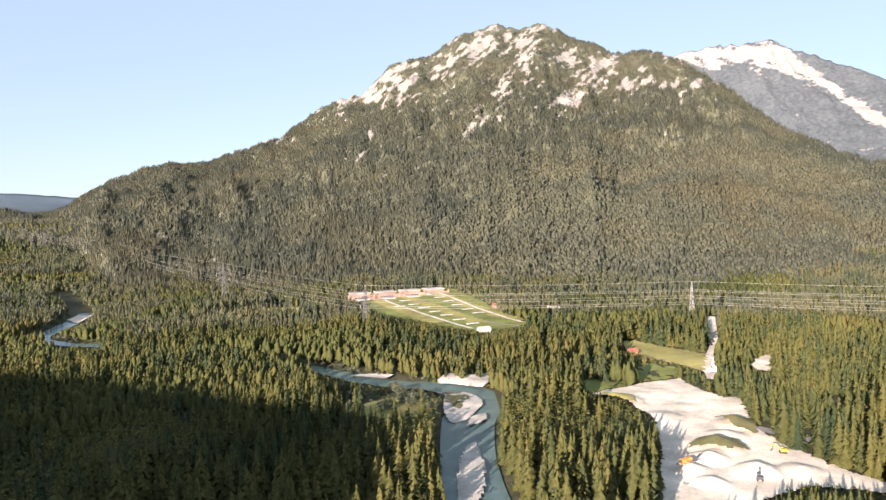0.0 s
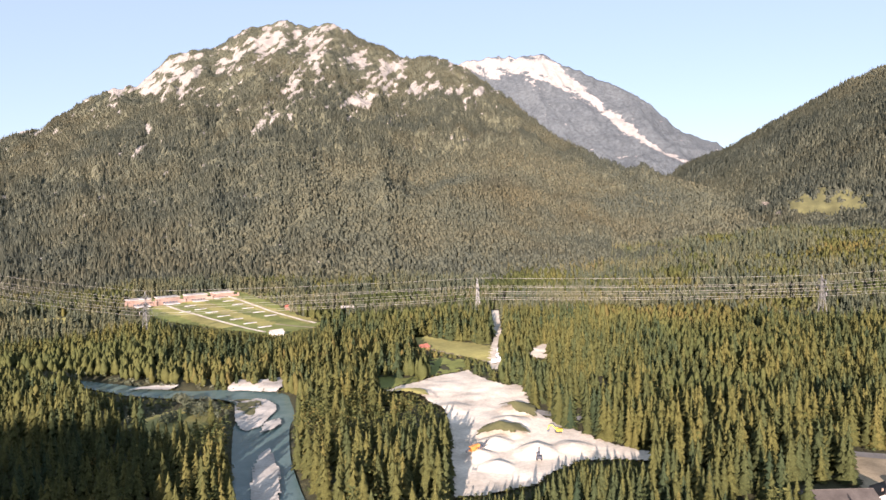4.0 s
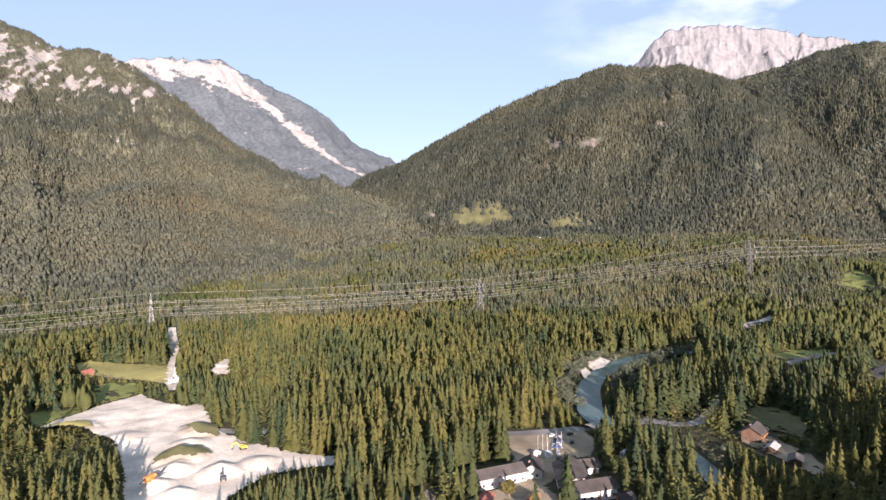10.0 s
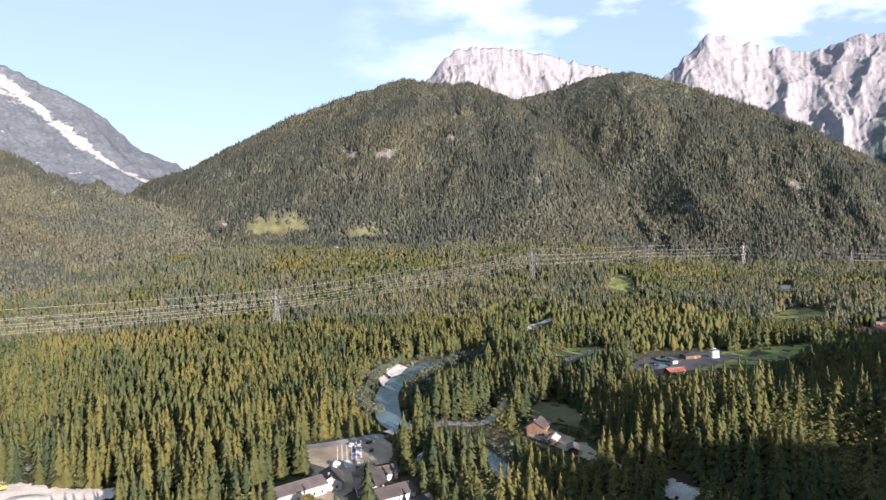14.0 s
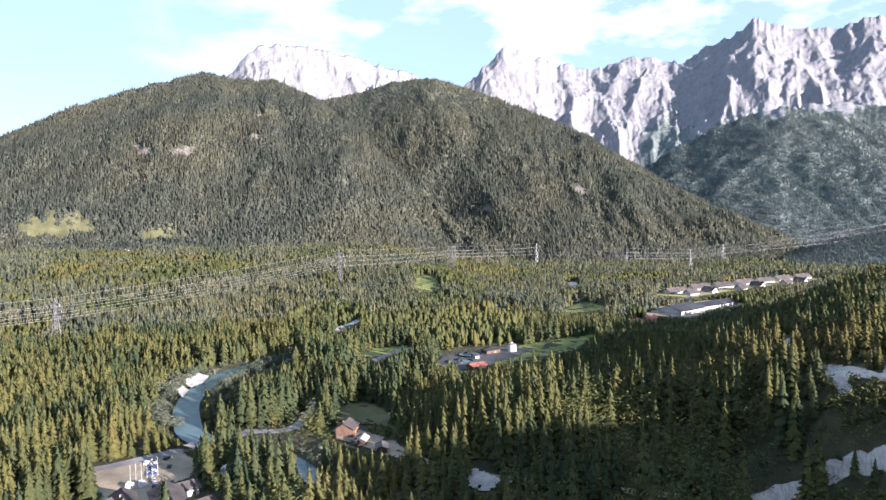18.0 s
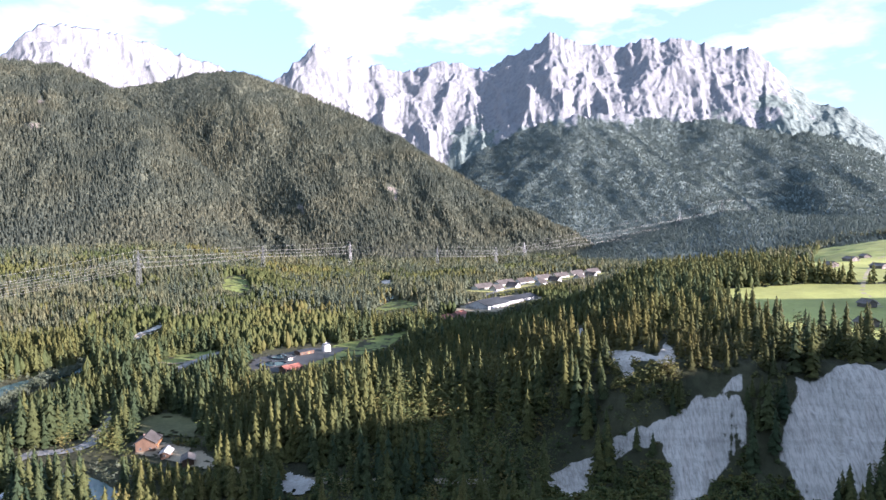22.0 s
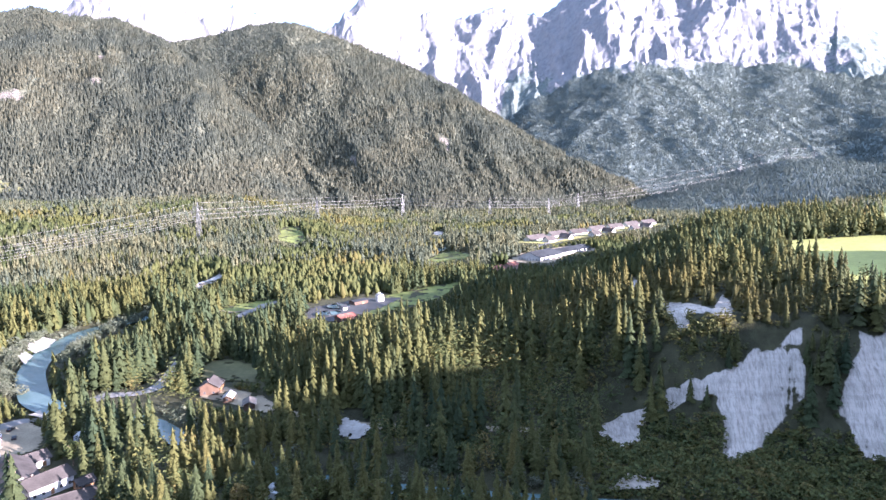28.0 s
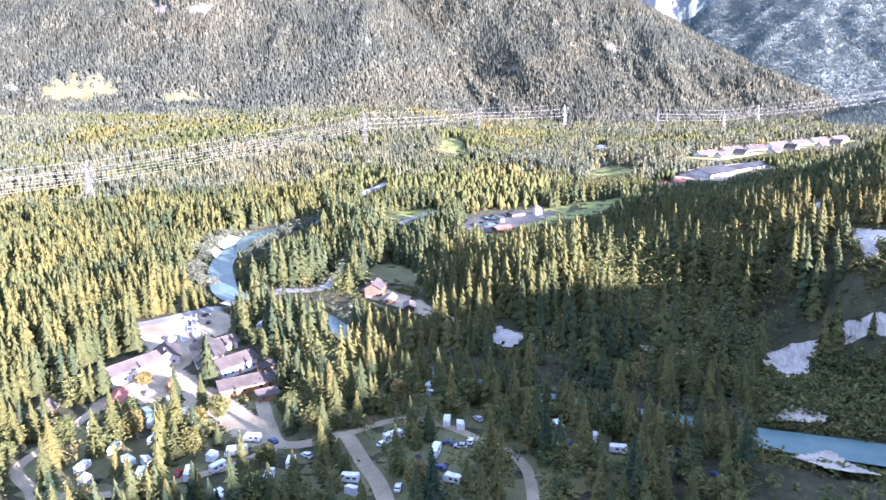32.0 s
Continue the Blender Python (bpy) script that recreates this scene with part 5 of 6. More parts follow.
MAT_BROWN = surface("dark_brown_timber", (0.085, 0.05, 0.032), (0.14, 0.085, 0.055), 4, 0.3, 0.8, 0.3, 0.03, vary=0.2, stretch=(1, 1, 0.15))
MAT_LARCH = surface("orange_brown_timber", (0.26, 0.13, 0.06), (0.36, 0.19, 0.09), 4, 0.3, 0.75, 0.3, 0.03, stretch=(1, 1, 0.15))
MAT_STEEL = surface("galvanised_steel", (0.17, 0.17, 0.165), (0.25, 0.25, 0.24), 3, 0.2, 0.5, 0.1, 0.01, metal=0.4)
MAT_CABLE = surface("aluminium_conductor", (0.22, 0.21, 0.19), (0.29, 0.275, 0.25), 3, 0.2, 0.45, 0, metal=0.2)
MAT_CONC = surface("pale_concrete", (0.344, 0.336, 0.32), (0.451, 0.435, 0.41), 1.2, 0.1, 0.9, 0.2, 0.02)
MAT_RUBBER = surface("black_rubber", (0.02, 0.02, 0.02), (0.035, 0.035, 0.035), 5, 0.5, 0.8, 0.1, 0.01)
MAT_YELLOW = surface("yellow_machine_paint", (0.60, 0.42, 0.03), (0.72, 0.52, 0.05), 2, 0.3, 0.5, 0.1, 0.01)
MAT_ORANGE = surface("orange_machine_paint", (0.55, 0.22, 0.05), (0.66, 0.30, 0.09), 2, 0.3, 0.5, 0.1, 0.01)
MAT_DARKM = surface("dark_machine_paint", (0.05, 0.055, 0.07), (0.08, 0.085, 0.10), 2, 0.3, 0.5, 0.1, 0.01)
MAT_CARAVAN = surface("white_caravan_skin", (0.607, 0.607, 0.599), (0.672, 0.672, 0.664), 1.5, 0.3, 0.4, 0.05, 0.01, vary=0.05)
MAT_AWNING = surface("pale_awning_cloth", (0.55, 0.55, 0.56), (0.68, 0.68, 0.68), 2, 0.3, 0.8, 0.1, 0.02)


def glass_material():
    m, n, l, b = nodes_of("dark_window_glass", 0.08)
    g = noise_node(n, l, 0.5, 3, 0.5)
    r = ramp_node(n, [(0.3, (0.03, 0.035, 0.04)), (0.7, (0.06, 0.065, 0.07))])
    l.new(g.outputs["Fac"], r.inputs["Fac"])
    l.new(r.outputs["Color"], b.inputs["Base Color"])
    b.inputs["Specular IOR Level"].default_value = 0.5
    return m


MAT_GLASS = glass_material()


def car_paint(name, c):
    return surface(name, tuple(v * 0.9 for v in c), tuple(min(1, v * 1.08) for v in c), 2, 0.4, 0.3, 0)


PAINTS = [("white", car_paint("white_car_paint", (0.75, 0.75, 0.75))), ("silver", car_paint("silver_car_paint", (0.42, 0.43, 0.44))), ("dark blue", car_paint("blue_car_paint", (0.03, 0.06, 0.18))),
          ("black", car_paint("black_car_paint", (0.025, 0.025, 0.03))), ("red", car_paint("red_car_paint", (0.36, 0.03, 0.03)))]


# ---- buildings ----
def window(parent, x, y, z, w, h, side):
    """A window set on a wall; side: 's' or 'n' for long walls, 'e' or 'w' for the ends."""
    d = 0.12
    sx, sy = (w, d) if side in "sn" else (d, w)
    out = {"s": (0, -1), "n": (0, 1), "e": (1, 0), "w": (-1, 0)}[side]
    f = 0.12
    if side in "sn":
        bars = joined(block(x, y, z, w, d, f), block(x, y, z + h - f, w, d, f), block(x - w / 2 + f / 2, y, z + f, f, d, h - 2 * f), block(x + w / 2 - f / 2, y, z + f, f, d, h - 2 * f))
    else:
        bars = joined(block(x, y, z, d, w, f), block(x, y, z + h - f, d, w, f), block(x, y - w / 2 + f / 2, z + f, d, f, h - 2 * f), block(x, y + w / 2 - f / 2, z + f, d, f, h - 2 * f))
    win = part("window", *bars, MAT_WOOD, parent, "dark timber window frame")
    part("pane", *block(x - out[0] * 0.02, y - out[1] * 0.02, z + f, sx * 0.86, sy * 0.86, h - 2 * f), MAT_GLASS, win, "dark glass pane")
    return win


def house(label, x, y, rot, L, W, H, rise, wall=MAT_PLASTER, roof=MAT_TILE, over=0.8, storeys=1, bays=None, chimneys=1, balcony=False, name="house", group="", boards=False, z=None, door=True, detail=True):
    """A gabled house with its ridge along x: walls, two roof slabs, windows, door, chimneys and balcony."""
    t = thing(name, label, name.replace("_", " "), x, y, rot, z, group)
    hx, hy = L / 2, W / 2
    v = [(-hx, -hy, -1), (hx, -hy, -1), (hx, hy, -1), (-hx, hy, -1), (-hx, -hy, H), (hx, -hy, H), (hx, hy, H), (-hx, hy, H), (-hx, 0, H + rise), (hx, 0, H + rise)]
    part("wall", v, [(0, 1, 5, 4), (2, 3, 7, 6), (1, 2, 6, 9, 5), (3, 0, 4, 8, 7), (4, 5, 9, 8), (6, 7, 8, 9), (3, 2, 1, 0)], wall, t)
    k = rise / hy
    th = 0.28
    for s in (-1, 1):
        a, b = s * (hy + over), H - over * k
        rv = [(-hx - over, a, b + 0.05), (hx + over, a, b + 0.05), (hx + over, 0, H + rise + 0.05), (-hx - over, 0, H + rise + 0.05)]
        rv += [(p, q, r + th) for p, q, r in rv]
        fs = [(0, 1, 2, 3), (7, 6, 5, 4), (0, 4, 5, 1), (1, 5, 6, 2), (2, 6, 7, 3), (3, 7, 4, 0)]
        slab = part("roof", rv, fs, roof, t)
        if detail:
            part("gutter", *beam((-hx - over, a - s * 0.0, b + 0.02), (hx + over, a, b + 0.02), 0.16), MAT_STEEL, slab, "zinc gutter")
    part("ridge_cap", *beam((-hx - over, 0, H + rise + th + 0.08), (hx + over, 0, H + rise + th + 0.08), 0.32), roof, t)
    bays = bays or max(2, int(L / 3.2))
    if not boards:
        for st in range(storeys):
            zz = 0.9 + st * 2.8
            for i in range(bays):
                px = -hx + L * (i + 0.5) / bays
                for s, side in ((-1, "s"), (1, "n")):
                    if door and st == 0 and i == bays // 2 and s == -1:
                        part("door", *block(px, -hy, 0, 1.2, 0.14, 2.1), MAT_LARCH, t, "timber door")
                    else:
                        window(t, px, s * hy, zz, 1.1, 1.25, side)
            for j in range(max(1, int(W / 4))):
                py = -hy + W * (j + 0.5) / max(1, int(W / 4))
                window(t, -hx, py, zz, 1.1, 1.25, "w")
                window(t, hx, py, zz, 1.1, 1.25, "e")
    else:
        n = int(W / 1.2)
        for s in (-1, 1):
            for j in range(n):
                part("board", *block(s * (hx + 0.05), -hy + W * (j + 0.5) / n, 0, 0.1, W / n * 0.86, H * 0.98), MAT_WOOD, t)
            part("corner_post", *block(s * hx, -hy, -0.5, 0.3, 0.3, H + 0.4), MAT_WOOD, t)
            part("corner_post", *block(s * hx, hy, -0.5, 0.3, 0.3, H + 0.4), MAT_WOOD, t)
        part("door", *block(-hx - 0.1, 0, 0, 0.12, W * 0.35, min(2.4, H * 0.8)), MAT_WOOD, t, "dark barn door")
    for c in range(chimneys):
        cx = -hx * 0.5 + c * hx * 0.9
        ch = part("chimney", *block(cx, hy * 0.2, H + rise * 0.5, 0.8, 0.7, rise * 0.5 + 1.0), MAT_PINK, t)
        part("cap", *block(cx, hy * 0.2, H + rise + 1.0, 1.0, 0.9, 0.15), MAT_SLATE, ch, "chimney cap")
    if balcony:
        bal = part("balcony", *block(0, -hy - 0.6, 2.7, L * 0.8, 1.2, 0.15), MAT_LARCH, t, "timber balcony")
        part("railing", *joined(*[block(-L * 0.4 + L * 0.8 * i / 12, -hy - 1.15, 2.85, 0.3, 0.08, 0.9) for i in range(13)], block(0, -hy - 1.15, 3.7, L * 0.8, 0.12, 0.1)), MAT_LARCH, bal)
    return t


# campsite
house("long white campsite hall with a brown tiled roof", 210, 207, -17, 26, 9, 4.6, 2.0, bays=7, chimneys=0)
house("low white reception house with a brown tiled roof", 229, 203, 42, 13, 9, 3.6, 2.4, chimneys=1)
house("white campsite restaurant with a broad brown roof", 230, 182, 45, 26, 12, 4.6, 3.0, chimneys=2, bays=7)
house("white restaurant wing with a brown tiled roof", 226, 168, -24, 16, 8.5, 4.4, 2.3, chimneys=1, bays=5)
house("long timber wash house with a grey-brown roof", 213, 152, -43, 23, 8.5, 3.4, 1.9, MAT_LARCH, MAT_TILE, chimneys=0, bays=7)
house("small timber annexe with a low roof", 207, 141, -43, 7, 5, 2.6, 1.2, MAT_LARCH, MAT_TILE, chimneys=0)
house("small timber cabin with a brown roof on grass", 173, 211, 15, 8, 6, 2.8, 1.8, MAT_LARCH, MAT_TILE, chimneys=0, balcony=False)
house("small timber cabin beside the hedge", 163, 214, 20, 6, 5, 2.6, 1.6, MAT_LARCH, MAT_RED, chimneys=0)
house("small brown-roofed house behind the restaurant", 247, 187, -30, 8, 7, 3.2, 2.0, chimneys=0)
house("small timber hut with a brown roof", 230, 156, -30, 5.5, 4.5, 2.5, 1.3, MAT_LARCH, MAT_TILE, chimneys=0)
house("small round-roofed timber sauna hut", 205, 181, 30, 5.5, 4, 2.4, 1.4, MAT_LARCH, MAT_LARCH, chimneys=0, over=0.5)
house("long low red-roofed shed beside the hall", 190, 193, 30, 12, 4.5, 2.5, 0.9, MAT_LARCH, MAT_RED, chimneys=0, name="shed")
house("lone brown timber farmhouse with a brown roof", 339, 156, 10, 11, 9, 4.6, 2.6, MAT_BROWN, storeys=1, chimneys=1, balcony=True)
house("small shed by the lone farmhouse", 327, 142, 10, 7, 4, 2.5, 1.0, MAT_BROWN, MAT_PALEROOF, chimneys=0, name="shed")
house("small shed by the lone farmhouse", 318, 128, 20, 8, 5, 2.6, 1.0, MAT_BROWN, MAT_WOOD, chimneys=0, name="shed")

# barns on the pasture
for bx, by, L, W, rot in ((441, -247, 8, 6.5, 12), (377, -211, 9, 7, 20), (704, -359, 11, 9, 10), (763, -410, 13, 9, 15), (821, -457, 11, 8, 0), (659, -380, 12, 10, 25), (832, -504, 12, 9, 8), (690, -352, 6, 5, 10), (860, -455, 5, 4, 10)):
    house("weathered grey timber hay barn on the pasture", bx, by, rot, L, W, 2.9, 1.9, MAT_WOOD, MAT_WOOD, chimneys=0, name="barn", group="hay barns on the pasture", boards=True)

# village and works down the valley
for i in range(7):
    f = i / 6
    house("long low white village house with a broad brown roof", 1068 + 250 * f + (i % 2) * 8, -28 - 208 * f, -41, 38, 14, 3.4, 5.0, over=1.4, chimneys=2, storeys=1, bays=9, group="village rows", detail=False)
for i in range(6):
    f = i / 5
    house("village house with a brown tiled roof", 1040 + 210 * f, -48 - 185 * f + (i % 2) * 10, -41 + 90 * (i % 2), 18, 12, 3.4, 4.6, over=1.3, chimneys=1, storeys=1, bays=5, group="village houses", detail=False)
house("broad white works hall with a dark roof", 858, -28, -35, 46, 32, 4.5, 5.5, MAT_CONC, MAT_SLATE, chimneys=0, bays=10, name="hall", detail=False)
house("long works hall with a pale flat roof", 915, -66, -38, 70, 24, 3.6, 3.4, MAT_CONC, MAT_SLATE, chimneys=0, bays=14, name="hall", detail=False)
house("red-roofed house beside the valley road", 742, 22, -30, 22, 10, 4.5, 2.6, MAT_PINK, MAT_RED, chimneys=1, detail=False)
house("red-roofed house beside the valley road", 775, 6, -30, 18, 10, 4.5, 2.6, MAT_PINK, MAT_RED, chimneys=1, detail=False)
for bx, by, L, r in ((1275, 1090, 15, 10), (1320, 1065, 13, 20)):
    house("white chalet on the mountain pasture", bx, by, r, L, 10, 5, 2.6, storeys=2, group="chalets on the pasture", detail=False)
house("white hut at the edge of the long field", 38, 712, 20, 12, 8, 3.5, 2.2, MAT_PLASTER, MAT_PALEROOF, chimneys=0)
house("small red-roofed house behind the field", 66, 905, 10, 11, 7, 3.5, 2, MAT_PINK, MAT_RED, chimneys=0)
house("pinkish gateway house behind the field", 128, 850, -10, 17, 8, 5.5, 1.5, MAT_PINK, MAT_PALEROOF, chimneys=0)
house("small red-roofed shed beside the valley road", 150, 574, 30, 9, 6, 3, 1.6, MAT_LARCH, MAT_RED, chimneys=0, name="shed")


def depot(x, y, rot, length):
    """The long stepped depot before the field: a front wall with bays, and flat-roofed blocks behind it."""
    t = thing("depot_building", "long low pinkish depot building with pale flat roofs", "building", x, y, rot)
    part("front_wall", *block(0, 0, -2, length, 3, 7), MAT_PINK, t)
    for i in range(4):
        cx = -length / 2 + length * (i + 0.5) / 4
        b = part("block", *block(cx, 12, -2, length / 4 * 0.72, 20, 10), MAT_PINK, t)
        part("roof", *block(cx, 12, 8, length / 4 * 0.78, 22, 0.8, bevel=0.4), MAT_PALEROOF, b, "pale flat roof slab")
        for j in range(5):
            part("gate", *block(cx - 8 + j * 4, -1.55, 0, 2.8, 0.2, 3.4), MAT_GLASS if i == 2 else MAT_DARKM, t, "dark gate")
        part("ramp", *extruded([(cx - 9, 0), (cx + 9, 0), (cx + 9, 1.2), (cx - 9, 1.2)], -16, -2), MAT_CONC, t, "pale concrete apron")
    for i in range(5):
        cx = -length / 2 + length * i / 4
        part("buttress", *block(cx, -2.2, -2, 2.2, 3, 9.5, 0.8), MAT_PINK, t)


depot(-66, 1026, 20, 150)
for a, b in (((-86, 1000), (28, 738)), ((-10, 1050), (84, 780))):
    ribbon("path", [a, b], 4.0, MAT_GRAVEL, "straight pale path across the field", "path", 0.75)
slab0 = thing("concrete_slab", "pale concrete slab in the field", "slab", -60, 940, -62, group="slabs in the field")
part("slab", *block(0, 0, 0, 4, 15, 0.7, bevel=0.2), MAT_CONC, slab0)
for i in range(13):
    f = (i % 7) / 7
    px, py = (-70 + 100 * f + 14, 985 - 240 * f) if i < 7 else (-2 + 84 * f - 18, 1035 - 240 * f)
    copy_thing(slab0, pose(px, py, float(ground_z(np.array(px), np.array(py))) + 0.45, 0, 0, -66))


# ---- pylons and power line ----
PYLONS = [(-30.6, 0.37, 2200), (-29.3, 0.02, 2000), (-24.6, -0.84, 1700), (-17.3, -2.63, 1100), (-6.4, -4.86, 725), (19.2, -5.0, 735), (44.6, -4.92, 780), (65.1, -2.2, 1080), (74.1, -2.14, 1350), (80.9, -2.0, 1600),
          (87.9, -2.52, 1500), (92.6, -2.64, 1560), (94.9, -2.3, 1680), (106.8, -0.05, 1950), (109.8, 0.75, 2150), (111.6, 0.7, 2350)]
ARMS = [(31, 9.0), (37.5, 11.0), (44, 8.0)]


def pylon():
    t = thing("pylon", "tall grey steel lattice pylon above the forest", "pylon", 0, 0, 0, 0, "pylons of the power line")

    def half(z):
        return 3.6 - 2.7 * min(z, 40) / 40
    levels = [0, 7, 13.5, 19, 24, 28, 31, 34.5, 37.5, 41, 44]
    for sx in (-1, 1):
        for sy in (-1, 1):
            part("leg", *joined(*[beam((sx * half(a), sy * half(a), a), (sx * half(b), sy * half(b), b), 0.3) for a, b in zip(levels, levels[1:])]), MAT_STEEL, t)
    bars = []
    for a, b in zip(levels, levels[1:]):
        h, k = half(a), half(b)
        for (ax, ay), (bx, by) in (((-1, -1), (1, -1)), ((1, -1), (1, 1)), ((1, 1), (-1, 1)), ((-1, 1), (-1, -1))):
            bars += [beam((ax * h, ay * h, a), (bx * k, by * k, b), 0.16), beam((bx * h, by * h, a), (ax * k, ay * k, b), 0.16), beam((ax * k, ay * k, b), (bx * k, by * k, b), 0.14)]
    tagged(part("lattice_bracing", *joined(*bars), MAT_STEEL, t), kind="stuff")
    for z, w in ARMS:
        k = half(z)
        for s in (-1, 1):
            arm = part("crossarm", *joined(*[beam((s * k, sy * k, z + dz), (s * w, 0, z + 0.3), 0.28) for sy in (-1, 1) for dz in (0, 2.2)], beam((s * (k + w) / 2, -k / 2, z + 0.15), (s * (k + w) / 2, k / 2, z + 0.15), 0.2)), MAT_STEEL, t)
            for q in (w - 0.3,):
                part("insulator", *lathe([(0.12, z - 3.0), (0.28, z - 2.2), (0.12, z - 1.5), (0.28, z - 0.8), (0.1, z + 0.2)], 6, s * q), MAT_CONC, arm, "insulator string")
    part("peak", *joined(*[beam((sx * half(44), sy * half(44), 44), (0, 0, 50), 0.3) for sx in (-1, 1) for sy in (-1, 1)]), MAT_STEEL, t)
    return t


spots_p = []
for a_, e_, d_ in PYLONS:
    x, y = d_ * math.sin(radians(a_)), d_ * math.cos(radians(a_))
    spots_p.append((x, y, 112 + d_ * math.tan(radians(e_)), float(ground_z(np.array(x), np.array(y)))))
poses = []
for i, (x, y, top, gz) in enumerate(spots_p):
    x0, y0 = spots_p[max(i - 1, 0)][:2]
    x1, y1 = spots_p[min(i + 1, len(spots_p) - 1)][:2]
    turn = math.degrees(math.atan2(y1 - y0, x1 - x0)) + 90
    tall = max(top - gz, 44)
    poses.append(pose(x, y, top - tall, 0, 0, turn) @ Matrix.Diagonal((1, 1, tall / 50, 1)))
first = pylon()
first.matrix_basis = poses[0]
first.scale = (1, 1, 1)
first.location, first.rotation_euler = poses[0].translation, poses[0].to_euler()
for m in poses[1:]:
    copy_thing(first, m)
HOLDS = [(s * q, z - 3.0) for z, w in ARMS for s in (-1, 1) for q in (w - 0.3,)] + [(0, 50)]
for hx, hz in HOLDS:
    way = []
    for m0, m1 in zip(poses, poses[1:]):
        p, q = m0 @ Vector((hx, 0, hz)), m1 @ Vector((hx, 0, hz))
        sag = 0.00007 * (q - p).length ** 1.75
        side = Vector((q.y - p.y, p.x - q.x, 0)).normalized() * 0.075
        way += [(p.lerp(q, k / 14) - Vector((0, 0, 4 * sag * k / 14 * (1 - k / 14))), side) for k in range(14 if m1 is not poses[-1] else 15)]
    verts = [tuple(c + o) for c, s in way for o in (-s, s, Vector((0, 0, 0.17)))]
    faces = [(3 * k + j, 3 * k + (j + 1) % 3, 3 * k + 3 + (j + 1) % 3, 3 * k + 3 + j) for k in range(len(way) - 1) for j in range(3)]
    line = new("power_cable", bpy.data.meshes.new("power_cable"))
    line.data.from_pydata(verts, [], faces)
    line.data.materials.append(MAT_CABLE)
    tagged(line, "bright sagging power cable strung between pylons", "cable", "cables of the power line")


# ---- vehicles ----
def wheels(t, axles, half_width, r=0.33):
    for ax in axles:
        for s in (-1, 1):
            v, f = lathe([(r, -0.11), (r * 1.0, 0.11)], 12, ax, r, axis="y")
            w = part("wheel", [(x, y + s * half_width, z) for x, y, z in v], f, MAT_RUBBER, t, "black tyre")
            v, f = lathe([(r * 0.6, -0.125), (r * 0.55, 0.125)], 8, ax, r, axis="y")
            part("rim", [(x, y + s * half_width, z) for x, y, z in v], f, MAT_STEEL, w, "steel rim")


def car(paint, label):
    t = thing("car", label, "car", 0, 0, 0, 0, "parked cars")
    w = 0.87
    part("body", *extruded([(-2.1, 0.3), (2.1, 0.3), (2.15, 0.62), (1.95, 0.78), (0.95, 0.92), (-1.75, 0.98), (-2.1, 0.9)], -w, w), paint, t)
    part("glazing", *extruded([(0.98, 0.92), (0.35, 1.38), (-1.3, 1.40), (-1.8, 0.97)], -w + 0.09, w - 0.09), MAT_GLASS, t, "dark side glass")
    part("roof", *extruded([(0.33, 1.37), (0.2, 1.45), (-1.2, 1.47), (-1.38, 1.38)], -w + 0.07, w - 0.07), paint, t)
    part("bumper", *extruded([(2.1, 0.28), (2.22, 0.34), (2.22, 0.5), (2.1, 0.54)], -w + 0.03, w - 0.03), MAT_RUBBER, t)
    for s in (-1, 1):
        part("headlight", *block(2.06, s * 0.62, 0.6, 0.14, 0.3, 0.13), MAT_GLASS, t)
        part("tail_light", *block(-2.1, s * 0.7, 0.7, 0.06, 0.2, 0.16), PAINTS[4][1], t, "red tail light")
    wheels(t, (-1.3, 1.3), w - 0.06)
    return t


def caravan(label="white touring caravan parked on a pitch"):
    t = thing("caravan", label, "caravan", 0, 0, 0, 0, "caravans on the pitches")
    part("body", *extruded([(-2.7, 0.5), (2.5, 0.5), (2.75, 1.1), (2.6, 2.2), (2.25, 2.55), (-2.35, 2.6), (-2.7, 2.3)], -1.1, 1.1), MAT_CARAVAN, t)
    for s in (-1, 1):
        for px, pw in ((-1.6, 1.1), (0.2, 1.2)):
            part("window", *block(px, s * 1.1, 1.4, pw, 0.06, 0.6), MAT_GLASS, t, "tinted window")
        part("stripe", *block(0, s * 1.1, 0.8, 5.0, 0.03, 0.14), PAINTS[1][1], t, "grey side stripe")
    part("front_window", *block(2.68, 0, 1.35, 0.1, 1.6, 0.6), MAT_GLASS, t, "tinted window")
    part("door", *block(1.6, 1.11, 0.6, 0.65, 0.05, 1.75), MAT_AWNING, t)
    part("roof_hatch", *block(-0.6, 0, 2.57, 0.7, 0.6, 0.12), MAT_AWNING, t)
    part("roof_hatch", *block(1.0, 0, 2.56, 0.45, 0.45, 0.1), MAT_AWNING, t)
    part("drawbar", *joined(beam((2.6, 0.5, 0.55), (3.8, 0, 0.5), 0.1), beam((2.6, -0.5, 0.55), (3.8, 0, 0.5), 0.1)), MAT_STEEL, t)
    part("jockey_wheel", *block(3.6, 0, 0, 0.12, 0.1, 0.55), MAT_RUBBER, t)
    wheels(t, (-0.2,), 1.0)
    return t


